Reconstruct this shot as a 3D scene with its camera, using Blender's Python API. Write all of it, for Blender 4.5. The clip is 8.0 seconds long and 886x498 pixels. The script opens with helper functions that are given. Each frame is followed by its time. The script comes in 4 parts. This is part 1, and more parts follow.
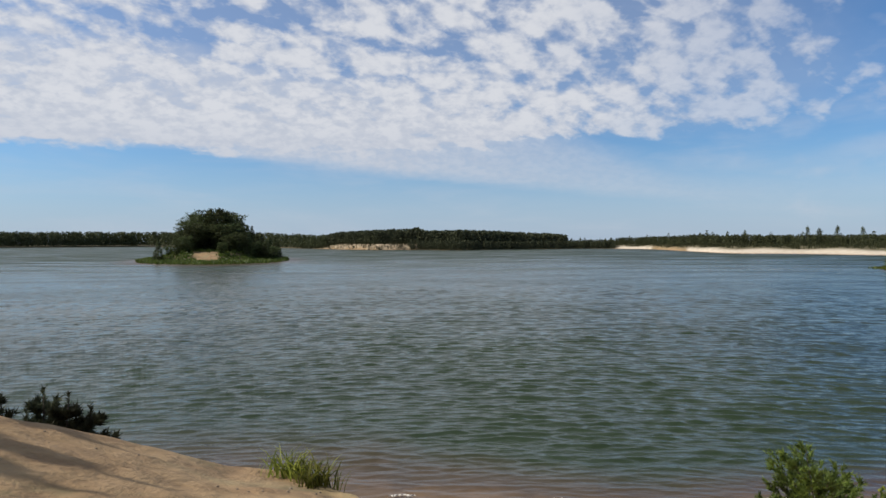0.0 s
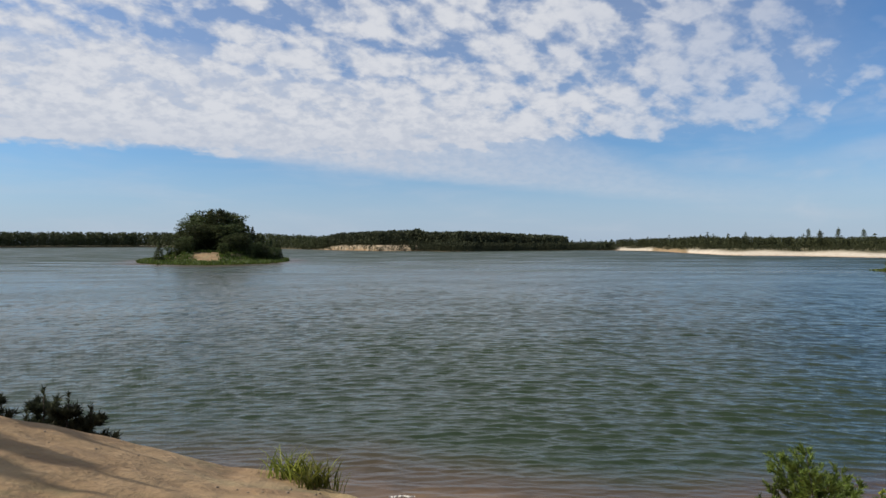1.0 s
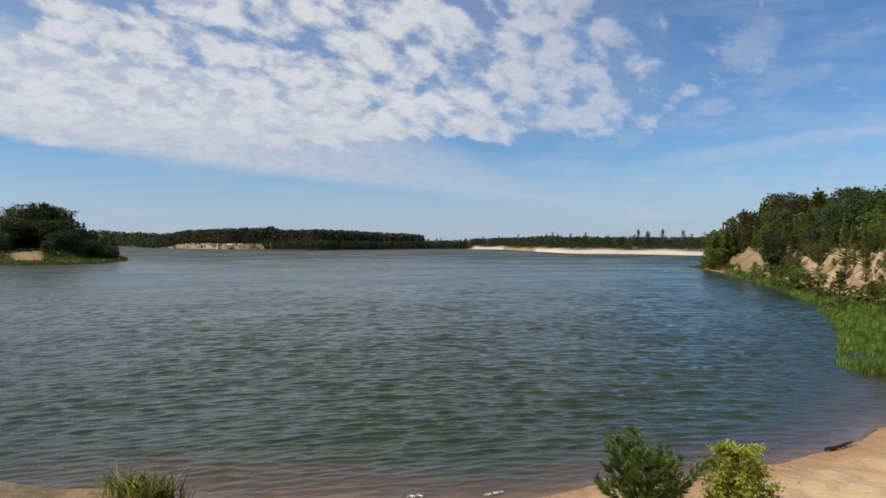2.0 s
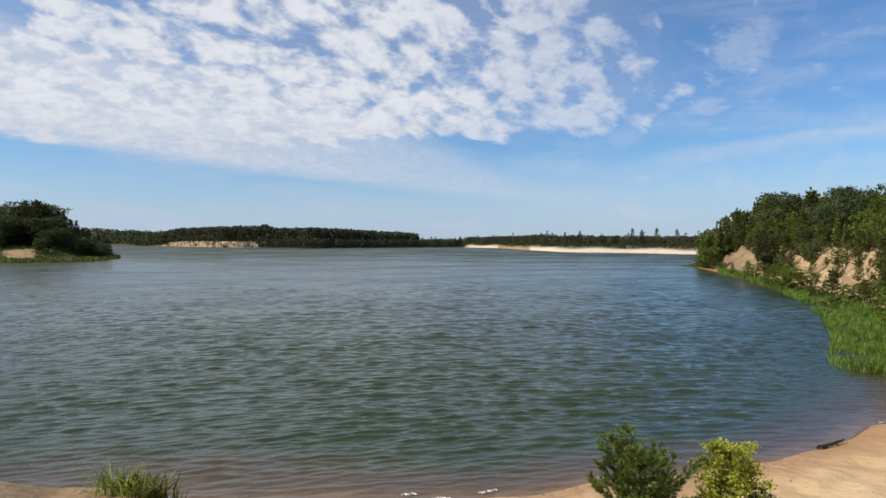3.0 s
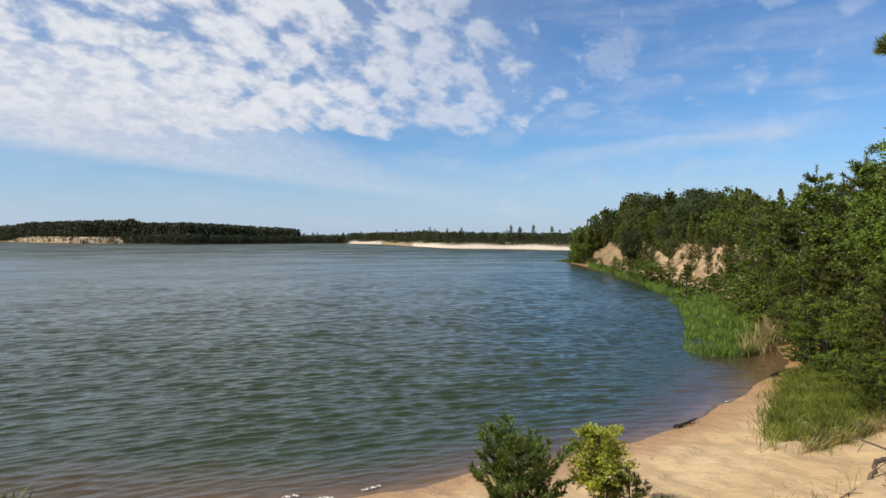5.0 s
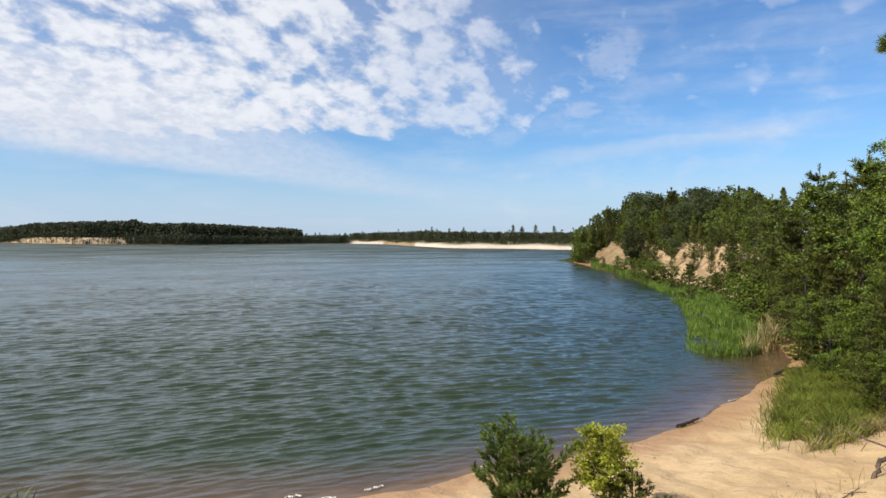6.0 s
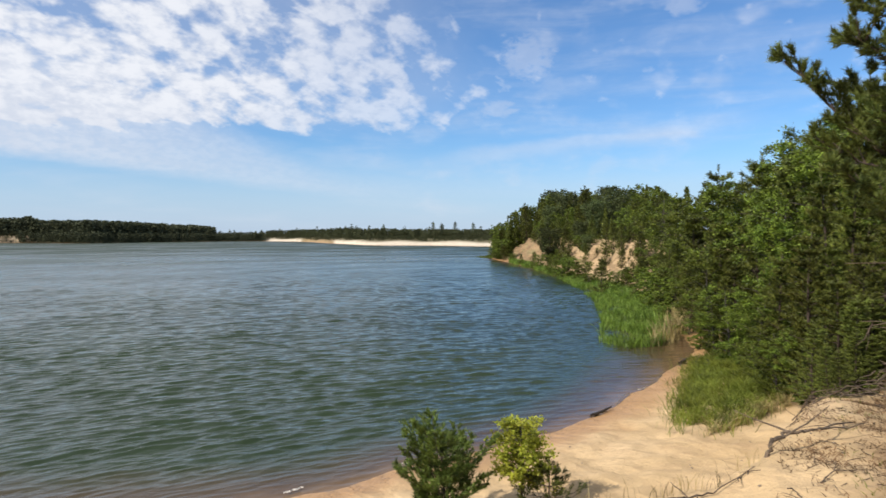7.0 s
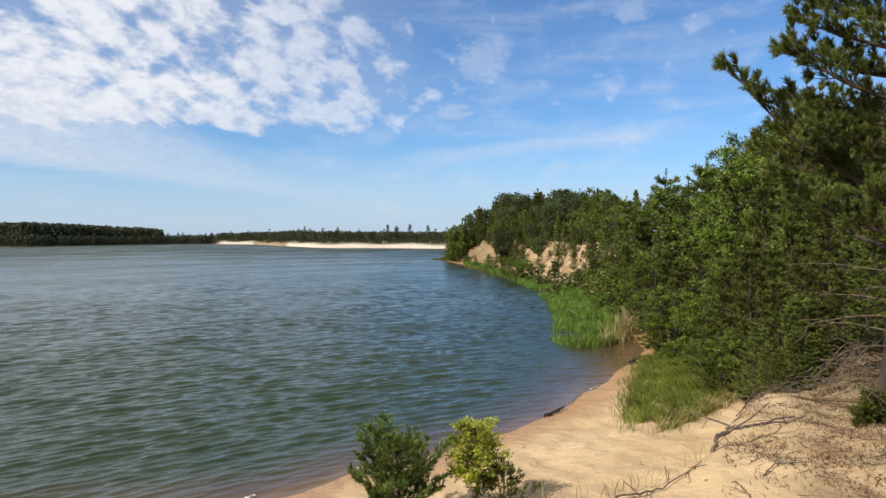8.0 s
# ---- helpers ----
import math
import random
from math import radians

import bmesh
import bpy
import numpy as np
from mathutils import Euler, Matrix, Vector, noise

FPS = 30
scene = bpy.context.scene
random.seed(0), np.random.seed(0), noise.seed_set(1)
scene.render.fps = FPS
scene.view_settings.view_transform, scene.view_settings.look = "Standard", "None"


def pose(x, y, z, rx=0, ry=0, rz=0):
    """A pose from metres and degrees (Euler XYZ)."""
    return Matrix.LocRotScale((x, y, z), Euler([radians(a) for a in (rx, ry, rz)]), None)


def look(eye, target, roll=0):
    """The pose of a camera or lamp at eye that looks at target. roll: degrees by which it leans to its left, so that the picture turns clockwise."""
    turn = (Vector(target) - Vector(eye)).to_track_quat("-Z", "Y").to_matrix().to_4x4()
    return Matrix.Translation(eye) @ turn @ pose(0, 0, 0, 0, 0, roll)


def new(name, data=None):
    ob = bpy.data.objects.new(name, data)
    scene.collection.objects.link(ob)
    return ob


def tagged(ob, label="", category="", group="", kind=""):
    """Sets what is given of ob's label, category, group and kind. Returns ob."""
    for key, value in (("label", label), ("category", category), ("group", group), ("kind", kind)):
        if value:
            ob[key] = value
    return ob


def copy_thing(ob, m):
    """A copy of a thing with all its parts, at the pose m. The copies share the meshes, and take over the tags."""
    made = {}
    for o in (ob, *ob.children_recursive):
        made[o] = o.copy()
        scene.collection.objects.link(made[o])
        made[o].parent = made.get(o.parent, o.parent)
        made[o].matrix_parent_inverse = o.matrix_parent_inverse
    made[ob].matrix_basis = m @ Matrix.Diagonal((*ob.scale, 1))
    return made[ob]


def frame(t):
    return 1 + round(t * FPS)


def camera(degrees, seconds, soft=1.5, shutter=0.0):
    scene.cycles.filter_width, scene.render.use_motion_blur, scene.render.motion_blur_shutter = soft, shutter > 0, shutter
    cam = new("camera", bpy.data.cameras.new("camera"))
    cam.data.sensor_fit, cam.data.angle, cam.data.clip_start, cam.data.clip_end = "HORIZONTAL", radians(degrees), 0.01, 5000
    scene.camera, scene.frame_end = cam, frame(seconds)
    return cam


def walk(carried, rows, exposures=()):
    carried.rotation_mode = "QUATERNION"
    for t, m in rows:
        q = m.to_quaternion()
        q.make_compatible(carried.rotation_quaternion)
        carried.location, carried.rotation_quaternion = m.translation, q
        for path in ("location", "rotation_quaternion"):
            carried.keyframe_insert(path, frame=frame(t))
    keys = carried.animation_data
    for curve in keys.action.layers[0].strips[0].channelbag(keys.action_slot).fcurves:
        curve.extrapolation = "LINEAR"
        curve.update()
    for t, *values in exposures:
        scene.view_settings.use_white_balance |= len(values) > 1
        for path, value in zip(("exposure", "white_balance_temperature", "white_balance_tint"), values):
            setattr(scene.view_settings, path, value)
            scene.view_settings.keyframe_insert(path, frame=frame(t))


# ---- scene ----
EYE = 5.0      # eye above the water
YAWS = [       # seconds, degrees turned to the right, pitch, lean
    (0.0, 0.0, -0.60, -0.25), (0.5, -0.21, -0.41, -0.01), (1.0, -0.05, -0.49, -0.09),
    (1.3, 0.25, -0.52, -0.08), (1.5, 1.8, -0.56, -0.08), (1.6, 4.57, -0.46, -0.05),
    (1.7, 7.19, -0.25, 0.0), (1.8, 10.05, -0.12, 0.03), (1.9, 12.2, -0.35, 0.05),
    (2.0, 12.75, -0.62, 0.07), (2.2, 12.95, -0.66, 0.1), (3.3, 13.3, -0.8, 0.19), (3.5, 13.35, -0.81, 0.2), (4.0, 13.52, -0.7, 0.31),
    (4.3, 13.7, -0.8, 0.2), (4.5, 14.33, -0.93, 0.14), (4.6, 16.98, -0.75, 0.19), (4.7, 20.48, -0.7, 0.24),
    (4.8, 23.03, -0.72, 0.28), (4.9, 23.72, -0.95, 0.33), (5.0, 23.72, -1.06, 0.33), (5.2, 23.65, -1.07, 0.31),
    (6.3, 23.52, -1.08, 0.15), (6.5, 23.53, -1.08, 0.13), (6.7, 23.68, -1.06, 0.09), (6.8, 24.62, -1.04, 0.07),
    (6.9, 27.45, -1.1, 0.04), (7.0, 30.71, -1.33, 0.02), (7.1, 34.3, -1.32, 0.11), (7.2, 35.6, -1.28, 0.2),
    (7.3, 35.3, -1.24, 0.25), (7.4, 34.9, -1.22, 0.28), (7.5, 34.47, -1.21, 0.29), (8.0, 34.78, -1.11, -0.04),
]
cam = camera(69.7, 8.0, soft=1.5, shutter=0.08)
walk(cam, [(t, pose(0, 0, EYE, 90 + p, -r, -y)) for t, y, p, r in YAWS], exposures=[(0.0, -0.2), (1.5, -0.2), (2.0, -0.22), (3.5, 0.02), (4.5, 0.02), (5.0, -0.02), (6.5, 0.2), (7.0, 0.16), (8.0, 0.12)])

# ---- light ----
SUN_AZ, SUN_EL = -92.0, 40.0       # clockwise from straight ahead, above the horizon


def sun_dir():
    a, e = radians(SUN_AZ), radians(SUN_EL)
    return Vector((math.sin(a) * math.cos(e), math.cos(a) * math.cos(e), math.sin(e)))


sun = new("sun", bpy.data.lights.new("sun", "SUN"))
sun.data.energy, sun.data.angle, sun.data.color = 5.0, radians(0.6), (1.0, 0.93, 0.82)
sun.matrix_world = look(tuple(sun_dir() * 100), (0, 0, 0))


class Nodes:
    """A short hand for node trees."""

    def __init__(self, tree):
        self.tree = tree
        tree.nodes.clear()

    def add(self, kind, values=None, **settings):
        node = self.tree.nodes.new(kind)
        for key, value in settings.items():
            setattr(node, key, value)
        for key, value in (values or {}).items():
            if isinstance(value, bpy.types.NodeSocket):
                self.tree.links.new(value, node.inputs[key])
            else:
                node.inputs[key].default_value = value
        return node

    def math(self, op, a, b=0.0, c=0.0, clamp=False):
        return self.add("ShaderNodeMath", {0: a, 1: b, 2: c}, operation=op, use_clamp=clamp).outputs[0]

    def span(self, value, a, b, to_a=0.0, to_b=1.0, smooth=True):
        return self.add("ShaderNodeMapRange", {0: value, 1: a, 2: b, 3: to_a, 4: to_b},
                        interpolation_type="SMOOTHSTEP" if smooth else "LINEAR").outputs[0]

    def mix(self, fac, a, b, blend="MIX"):
        return self.add("ShaderNodeMix", {0: fac, 6: a, 7: b}, data_type="RGBA", blend_type=blend).outputs[2]

    def noise(self, vector, scale, detail=4.0, rough=0.55, distort=0.0):
        node = self.add("ShaderNodeTexNoise", {"Scale": scale, "Detail": detail, "Roughness": rough, "Distortion": distort})
        if vector is not None:
            self.tree.links.new(vector, node.inputs["Vector"])
        return node.outputs["Fac"]

    def stretch(self, vector, sx, sy, sz, rz=0.0):
        return self.add("ShaderNodeMapping", {"Vector": vector, "Scale": (sx, sy, sz), "Rotation": (0, 0, radians(rz))}).outputs[0]


world = bpy.data.worlds.new("sky")
scene.world = world
world.use_nodes = True
w = Nodes(world.node_tree)
sky = w.add("ShaderNodeTexSky", sky_type="NISHITA", sun_disc=False, sun_elevation=radians(SUN_EL),
            sun_rotation=radians(SUN_AZ), altitude=100.0, air_density=1.0, dust_density=0.4, ozone_density=2.0)
way = w.add("ShaderNodeTexCoord").outputs["Generated"]
xyz = w.add("ShaderNodeSeparateXYZ", {0: way}).outputs
el = w.math("MULTIPLY", w.math("ARCSINE", xyz[2]), 57.2958)
az = w.math("MULTIPLY", w.math("ARCTAN2", xyz[0], xyz[1]), 57.2958)
lift = w.math("MAXIMUM", xyz[2], 0.0)
deep = w.math("ADD", lift, 0.42)
deck = w.add("ShaderNodeCombineXYZ", {0: w.math("DIVIDE", xyz[0], deep), 1: w.math("DIVIDE", xyz[1], deep), 2: 0.0}).outputs[0]
rows = w.add("ShaderNodeMapping", {"Vector": deck, "Scale": (1.25, 0.85, 1.0), "Rotation": (0, 0, radians(40))}, vector_type="TEXTURE").outputs[0]
cells = w.noise(rows, 15.0, 3.0, 0.5, 0.35)
lobes = w.add("ShaderNodeTexVoronoi", {"Vector": rows, "Scale": 14.0, "Smoothness": 0.55, "Randomness": 1.0}, feature="SMOOTH_F1").outputs["Distance"]
small = w.noise(deck, 36.0, 4.0, 0.55, 0.2)
fine = w.noise(deck, 95.0, 3.0, 0.6)
lumps = w.noise(deck, 4.2, 3.0, 0.5, 0.2)
band = w.add("ShaderNodeCombineXYZ", {0: w.math("MULTIPLY", az, 0.055), 1: w.math("MULTIPLY", el, 0.30), 2: 0.0}).outputs[0]
streak = w.noise(w.stretch(band, 1.0, 1.0, 1.0, 8), 1.5, 5.0, 0.55, 0.35)
wisp = w.noise(w.stretch(band, 2.3, 0.7, 1.0, -6), 2.2, 3.0, 0.5, 0.2)
azw = w.math("ADD", az, w.math("MULTIPLY", w.math("SUBTRACT", lumps, 0.5), 18.0))
# puffed field: closed low down on the left, broken overhead, thinning out towards the right
heap = w.math("ADD", w.math("MULTIPLY", cells, 0.52), w.math("MULTIPLY", w.math("SUBTRACT", 0.92, lobes), 0.30))
heap = w.math("ADD", heap, w.math("MULTIPLY", small, 0.18))
heap = w.math("ADD", heap, w.math("MULTIPLY", w.math("SUBTRACT", fine, 0.5), 0.05))
heap = w.math("ADD", heap, w.math("MULTIPLY", w.math("SUBTRACT", lumps, 0.5), 0.13))
foot = w.span(az, -8.0, 12.0, 7.6, 8.6)
edge = w.math("ADD", 0.385, w.span(w.math("SUBTRACT", el, foot), -1.6, 1.4, 0.52, 0.0))
edge = w.math("SUBTRACT", edge, w.math("MULTIPLY", w.span(el, 9.5, 14.0, 0.11, 0.0), w.span(az, -4.0, 16.0, 1.0, 0.0)))
# high above the view the thinning stops; unseen puffs added to brighten the water
edge = w.math("ADD", edge, w.math("MULTIPLY", w.span(azw, 23.0, 41.0, 0.0, 0.27), w.span(el, 22.0, 31.0, 1.0, 0.0)))
edge = w.math("ADD", edge, w.span(el, 13.0, 20.0, 0.0, 0.035))
puffs = w.span(w.math("SUBTRACT", heap, edge), -0.115, 0.135)
thin = w.math("MULTIPLY", w.span(w.math("SUBTRACT", el, foot), -1.0, 3.0, 0.0, 0.26), w.span(azw, 20.0, 42.0, 1.0, 0.0))
puffs = w.math("MAXIMUM", w.math("MULTIPLY", puffs, w.span(azw, 6.0, 34.0, 1.0, 0.58)), thin)
# smooth sheet under the puffs, sinking and thinning to the right
sheet_el = w.math("SUBTRACT", el, w.span(az, -22.0, 24.0, 7.8, 2.9, smooth=False))
sheet_el = w.math("ADD", sheet_el, w.math("MULTIPLY", w.math("SUBTRACT", streak, 0.5), 2.6))
sheet_top = w.math("SUBTRACT", sheet_el, w.span(az, -4.0, 24.0, 7.5, 1.6))
sheet = w.math("MULTIPLY", w.span(sheet_el, -0.6, 1.1), w.span(sheet_top, -1.0, 2.4, 1.0, 0.0))
sheet = w.math("MULTIPLY", sheet, w.span(az, -6.0, 30.0, 0.92, 0.14, smooth=False))
sheet = w.math("MULTIPLY", sheet, w.span(small, 0.3, 0.6, 0.86, 1.0))
# thin streaks, a long one low on the right, and a few loose puffs beyond the field
haze = w.math("ADD", w.span(streak, 0.40, 0.75, 0.02, 0.24), w.math("MULTIPLY", w.span(wisp, 0.52, 0.76), w.span(az, 16.0, 32.0, 0.0, 0.20)))
trail = w.math("SUBTRACT", el, w.span(az, 30.0, 56.0, 6.5, 9.2, smooth=False))
trail = w.math("ADD", trail, w.math("MULTIPLY", w.math("SUBTRACT", wisp, 0.5), 1.6))
trail = w.math("MULTIPLY", w.span(w.math("ABSOLUTE", trail), 0.0, 1.1, 0.32, 0.0), w.span(az, 27.0, 36.0))
haze = w.math("ADD", haze, w.math("MULTIPLY", trail, w.span(az, 50.0, 60.0, 1.0, 0.0)))
for a, e, wide, tall, dense in ((38.3, 15.3, 2.8, 2.3, 0.36), (35.6, 11.0, 2.2, 1.0, 0.36), (40.6, 12.9, 1.6, 0.9, 0.22), (51.3, 18.6, 1.9, 1.2, 0.3)):
    off = w.math("POWER", w.math("DIVIDE", w.math("SUBTRACT", az, a), wide), 2.0)
    off = w.math("ADD", off, w.math("POWER", w.math("DIVIDE", w.math("SUBTRACT", el, e), tall), 2.0))
    off = w.math("ADD", off, w.math("MULTIPLY", w.math("SUBTRACT", small, 0.5), 2.4))
    haze = w.math("MAXIMUM", haze, w.span(off, 0.0, 1.1, dense, 0.0))
# unseen veil above the view, added to whiten what the water mirrors
haze = w.math("MAXIMUM", haze, w.math("MULTIPLY", w.span(el, 21.0, 36.0, 0.0, 0.5), w.span(az, 10.0, 40.0, 1.0, 0.4)))
cover = w.math("MAXIMUM", w.math("MAXIMUM", puffs, sheet), haze)
blue = w.mix(1.0, sky.outputs[0], (0.66, 0.98, 1.30, 1.0), "MULTIPLY")
blue = w.mix(w.span(el, 0.0, 9.0, 0.75, 0.0), blue, (4.7, 5.7, 7.5, 1.0))
# blue above the view dimmed and greyed, to darken what the water mirrors
blue = w.mix(w.span(el, 20.0, 36.0), blue, w.mix(1.0, blue, (0.86, 0.74, 0.60, 1.0), "MULTIPLY"))
shade = w.span(w.math("ADD", w.math("MULTIPLY", small, 0.35), w.math("MULTIPLY", heap, 0.65)), 0.40, 0.60)
shade = w.math("MULTIPLY", shade, w.span(el, 6.5, 11.5, 0.25, 1.0))
white = w.mix(shade, (6.3, 6.7, 7.6, 1.0), (8.1, 8.25, 8.7, 1.0))
colour = w.mix(w.math("MULTIPLY", cover, 0.95), blue, white)
w.add("ShaderNodeOutputWorld", {0: w.add("ShaderNodeBackground", {0: colour, 1: 0.1}).outputs[0]})


# ---- materials ----
def material(name):
    mat = bpy.data.materials.new(name)
    mat.use_nodes = True
    return mat, Nodes(mat.node_tree)


def finish(n, shader):
    n.add("ShaderNodeOutputMaterial", {0: shader})


def make_leaf(name, dark, light, thin=0.35, gloss=0.25):
    """Foliage: one tone a leaf, one tint a plant, some light coming through."""
    mat, n = material(name)
    isle = n.add("ShaderNodeNewGeometry").outputs["Random Per Island"]
    own = n.add("ShaderNodeObjectInfo").outputs["Random"]
    # noise painting lighter and darker masses into the leaf colour, like sunlit and shaded foliage
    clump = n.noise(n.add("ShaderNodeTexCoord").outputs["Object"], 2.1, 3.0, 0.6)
    col = n.mix(isle, (*dark, 1), (*light, 1))
    patch = n.noise(n.add("ShaderNodeTexCoord").outputs["Object"], 1.3, 2.0)
    col = n.mix(n.span(patch, 0.3, 0.7, 0.0, 0.5), col, (*[0.5 * (a + b) * k for a, b, k in zip(dark, light, (1.25, 1.05, 0.8))], 1))
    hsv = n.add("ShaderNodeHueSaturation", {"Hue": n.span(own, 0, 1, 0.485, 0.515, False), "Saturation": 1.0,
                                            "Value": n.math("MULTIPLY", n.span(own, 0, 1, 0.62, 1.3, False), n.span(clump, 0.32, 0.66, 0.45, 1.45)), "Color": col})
    body = n.add("ShaderNodeBsdfPrincipled", {"Base Color": hsv.outputs[0], "Roughness": 0.5, "Specular IOR Level": gloss})
    glow = n.add("ShaderNodeBsdfTranslucent", {"Color": hsv.outputs[0]})
    finish(n, n.add("ShaderNodeMixShader", {0: thin, 1: body.outputs[0], 2: glow.outputs[0]}).outputs[0])
    return mat


def make_bark(name, dark, light, scale=9.0):
    mat, n = material(name)
    where = n.add("ShaderNodeTexCoord").outputs["Object"]
    rough = n.noise(n.stretch(where, 1, 1, 0.25), scale, 6.0, 0.65)
    col = n.mix(n.span(rough, 0.35, 0.65), (*dark, 1), (*light, 1))
    bump = n.add("ShaderNodeBump", {"Strength": 0.7, "Distance": 0.02, "Height": rough})
    finish(n, n.add("ShaderNodeBsdfPrincipled", {"Base Color": col, "Roughness": 0.9, "Normal": bump.outputs[0]}).outputs[0])
    return mat


def make_ground():
    """Pale pit sand; wet and browner at the water, needle litter and moss where the wood stands."""
    mat, n = material("sand")
    where = n.add("ShaderNodeNewGeometry").outputs["Position"]
    z = n.add("ShaderNodeSeparateXYZ", {0: where}).outputs[2]
    broad, mid, grain = n.noise(where, 0.35, 4.0), n.noise(where, 3.2, 5.0, 0.6), n.noise(where, 60.0, 4.0, 0.7)
    drift = n.noise(n.stretch(where, 1, 0.35, 1, -20), 1.1, 5.0, 0.6, 0.6)
    col = n.mix(n.span(broad, 0.3, 0.7), (0.53, 0.37, 0.195, 1), (0.64, 0.465, 0.275, 1))
    tone = n.add("ShaderNodeAttribute", attribute_name="tone").outputs["Fac"]
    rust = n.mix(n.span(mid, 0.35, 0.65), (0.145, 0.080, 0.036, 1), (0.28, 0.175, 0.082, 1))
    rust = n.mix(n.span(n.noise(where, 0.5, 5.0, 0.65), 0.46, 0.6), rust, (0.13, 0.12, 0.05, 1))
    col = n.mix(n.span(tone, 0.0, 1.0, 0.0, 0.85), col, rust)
    slump = n.noise(n.stretch(where, 1, 1, 2.2), 0.42, 5.0, 0.62, 0.5)
    scar = n.math("MULTIPLY", n.span(slump, 0.44, 0.58), n.add("ShaderNodeAttribute", attribute_name="scar").outputs["Fac"])
    col = n.mix(scar, col, n.mix(n.span(mid, 0.35, 0.62), (0.075, 0.062, 0.028, 1), (0.19, 0.115, 0.062, 1)))
    col = n.mix(n.span(tone, 1.0, 2.0), col, (0.70, 0.62, 0.50, 1))
    col = n.mix(n.span(drift, 0.45, 0.7, 0.0, 0.5), col, (0.39, 0.265, 0.15, 1))
    col = n.mix(n.span(mid, 0.55, 0.75, 0.0, 0.4), col, (0.30, 0.20, 0.115, 1))
    col = n.mix(n.span(grain, 0.35, 0.7, 0.0, 0.35), col, (0.28, 0.20, 0.13, 1))
    litter = n.add("ShaderNodeAttribute", attribute_name="wood").outputs["Fac"]
    green = n.mix(n.span(mid, 0.35, 0.6), (0.05, 0.065, 0.02, 1), (0.13, 0.10, 0.055, 1))
    col = n.mix(n.math("MULTIPLY", litter, n.span(mid, 0.25, 0.45), clamp=True), col, green)
    level = n.math("ADD", z, n.math("MULTIPLY", n.math("SUBTRACT", mid, 0.5), 0.16))
    wet = n.span(level, 0.06, 0.36, 1.0, 0.0)
    col = n.mix(wet, col, n.mix(1.0, col, (0.78, 0.64, 0.52, 1), "MULTIPLY"))
    deep = n.span(z, -1.6, 0.0, 1.0, 0.0)
    col = n.mix(deep, col, (0.07, 0.075, 0.05, 1))
    height = n.math("ADD", n.math("MULTIPLY", mid, 0.09), n.math("ADD", n.math("MULTIPLY", drift, 0.08), n.math("MULTIPLY", grain, 0.008)))
    bump = n.add("ShaderNodeBump", {"Strength": 0.8, "Distance": 1.0, "Height": height})
    finish(n, n.add("ShaderNodeBsdfPrincipled", {"Base Color": col, "Roughness": n.span(wet, 0, 1, 0.95, 0.45, False),
                                                 "Specular IOR Level": 0.3, "Normal": bump.outputs[0]}).outputs[0])
    return mat


def make_water():
    """Turbid green lake water, browner over the shallow sandy bed."""
    mat, n = material("lake_water")
    where = n.add("ShaderNodeNewGeometry").outputs["Position"]
    depth = n.add("ShaderNodeAttribute", attribute_name="depth").outputs["Fac"]
    chop = n.noise(n.stretch(where, 0.8, 1.9, 1.0, -14), 1.2, 3.0, 0.5, 0.4)
    small = n.noise(n.stretch(where, 0.7, 1.9, 1.0, -20), 2.6, 4.0, 0.55, 0.4)
    tiny = n.noise(n.stretch(where, 1.0, 1.8, 1.0, 10), 9.0, 3.0, 0.5)
    height = n.math("ADD", n.math("MULTIPLY", small, 0.030), n.math("MULTIPLY", chop, 0.022))
    height = n.math("ADD", height, n.math("MULTIPLY", tiny, 0.008))
    gust = n.noise(n.stretch(where, 0.35, 1.0, 1.0, -10), 0.11, 4.0, 0.6, 0.3)
    height = n.math("ADD", height, n.math("MULTIPLY", gust, 0.05))
    open_ = n.add("ShaderNodeAttribute", attribute_name="open").outputs["Fac"]
    heave = n.noise(n.stretch(where, 0.45, 1.0, 1.0, -6), 0.5, 3.0, 0.6, 0.3)
    height = n.math("ADD", height, n.math("MULTIPLY", heave, n.span(open_, 0.0, 0.6, 0.0, 0.36)))
    rough = n.span(open_, 0.0, 1.0, 0.05, 0.44, False)
    rough = n.math("MULTIPLY", rough, n.span(gust, 0.35, 0.65, 0.6, 1.5))
    shallow = n.span(depth, 0.0, 0.8, 0.35, 1.0)
    bump = n.add("ShaderNodeBump", {"Strength": shallow, "Distance": 1.0, "Height": height})
    murk = n.noise(where, 0.05, 3.0)
    col = n.mix(n.span(murk, 0.35, 0.65), (0.019, 0.033, 0.015, 1), (0.024, 0.040, 0.018, 1))
    bed = n.noise(where, 1.4, 4.0, 0.6)
    seen = n.math("ADD", depth, n.math("MULTIPLY", n.math("SUBTRACT", bed, 0.5), 0.25))
    col = n.mix(n.span(seen, 0.08, 0.75, 1.0, 0.0), col, (0.070, 0.044, 0.023, 1))
    col = n.mix(n.span(seen, -0.08, 0.22, 1.0, 0.0), col, (0.18, 0.112, 0.060, 1))
    finish(n, n.add("ShaderNodeBsdfPrincipled", {"Base Color": col, "Roughness": rough, "IOR": 1.333, "Normal": bump.outputs[0]}).outputs[0])
    return mat


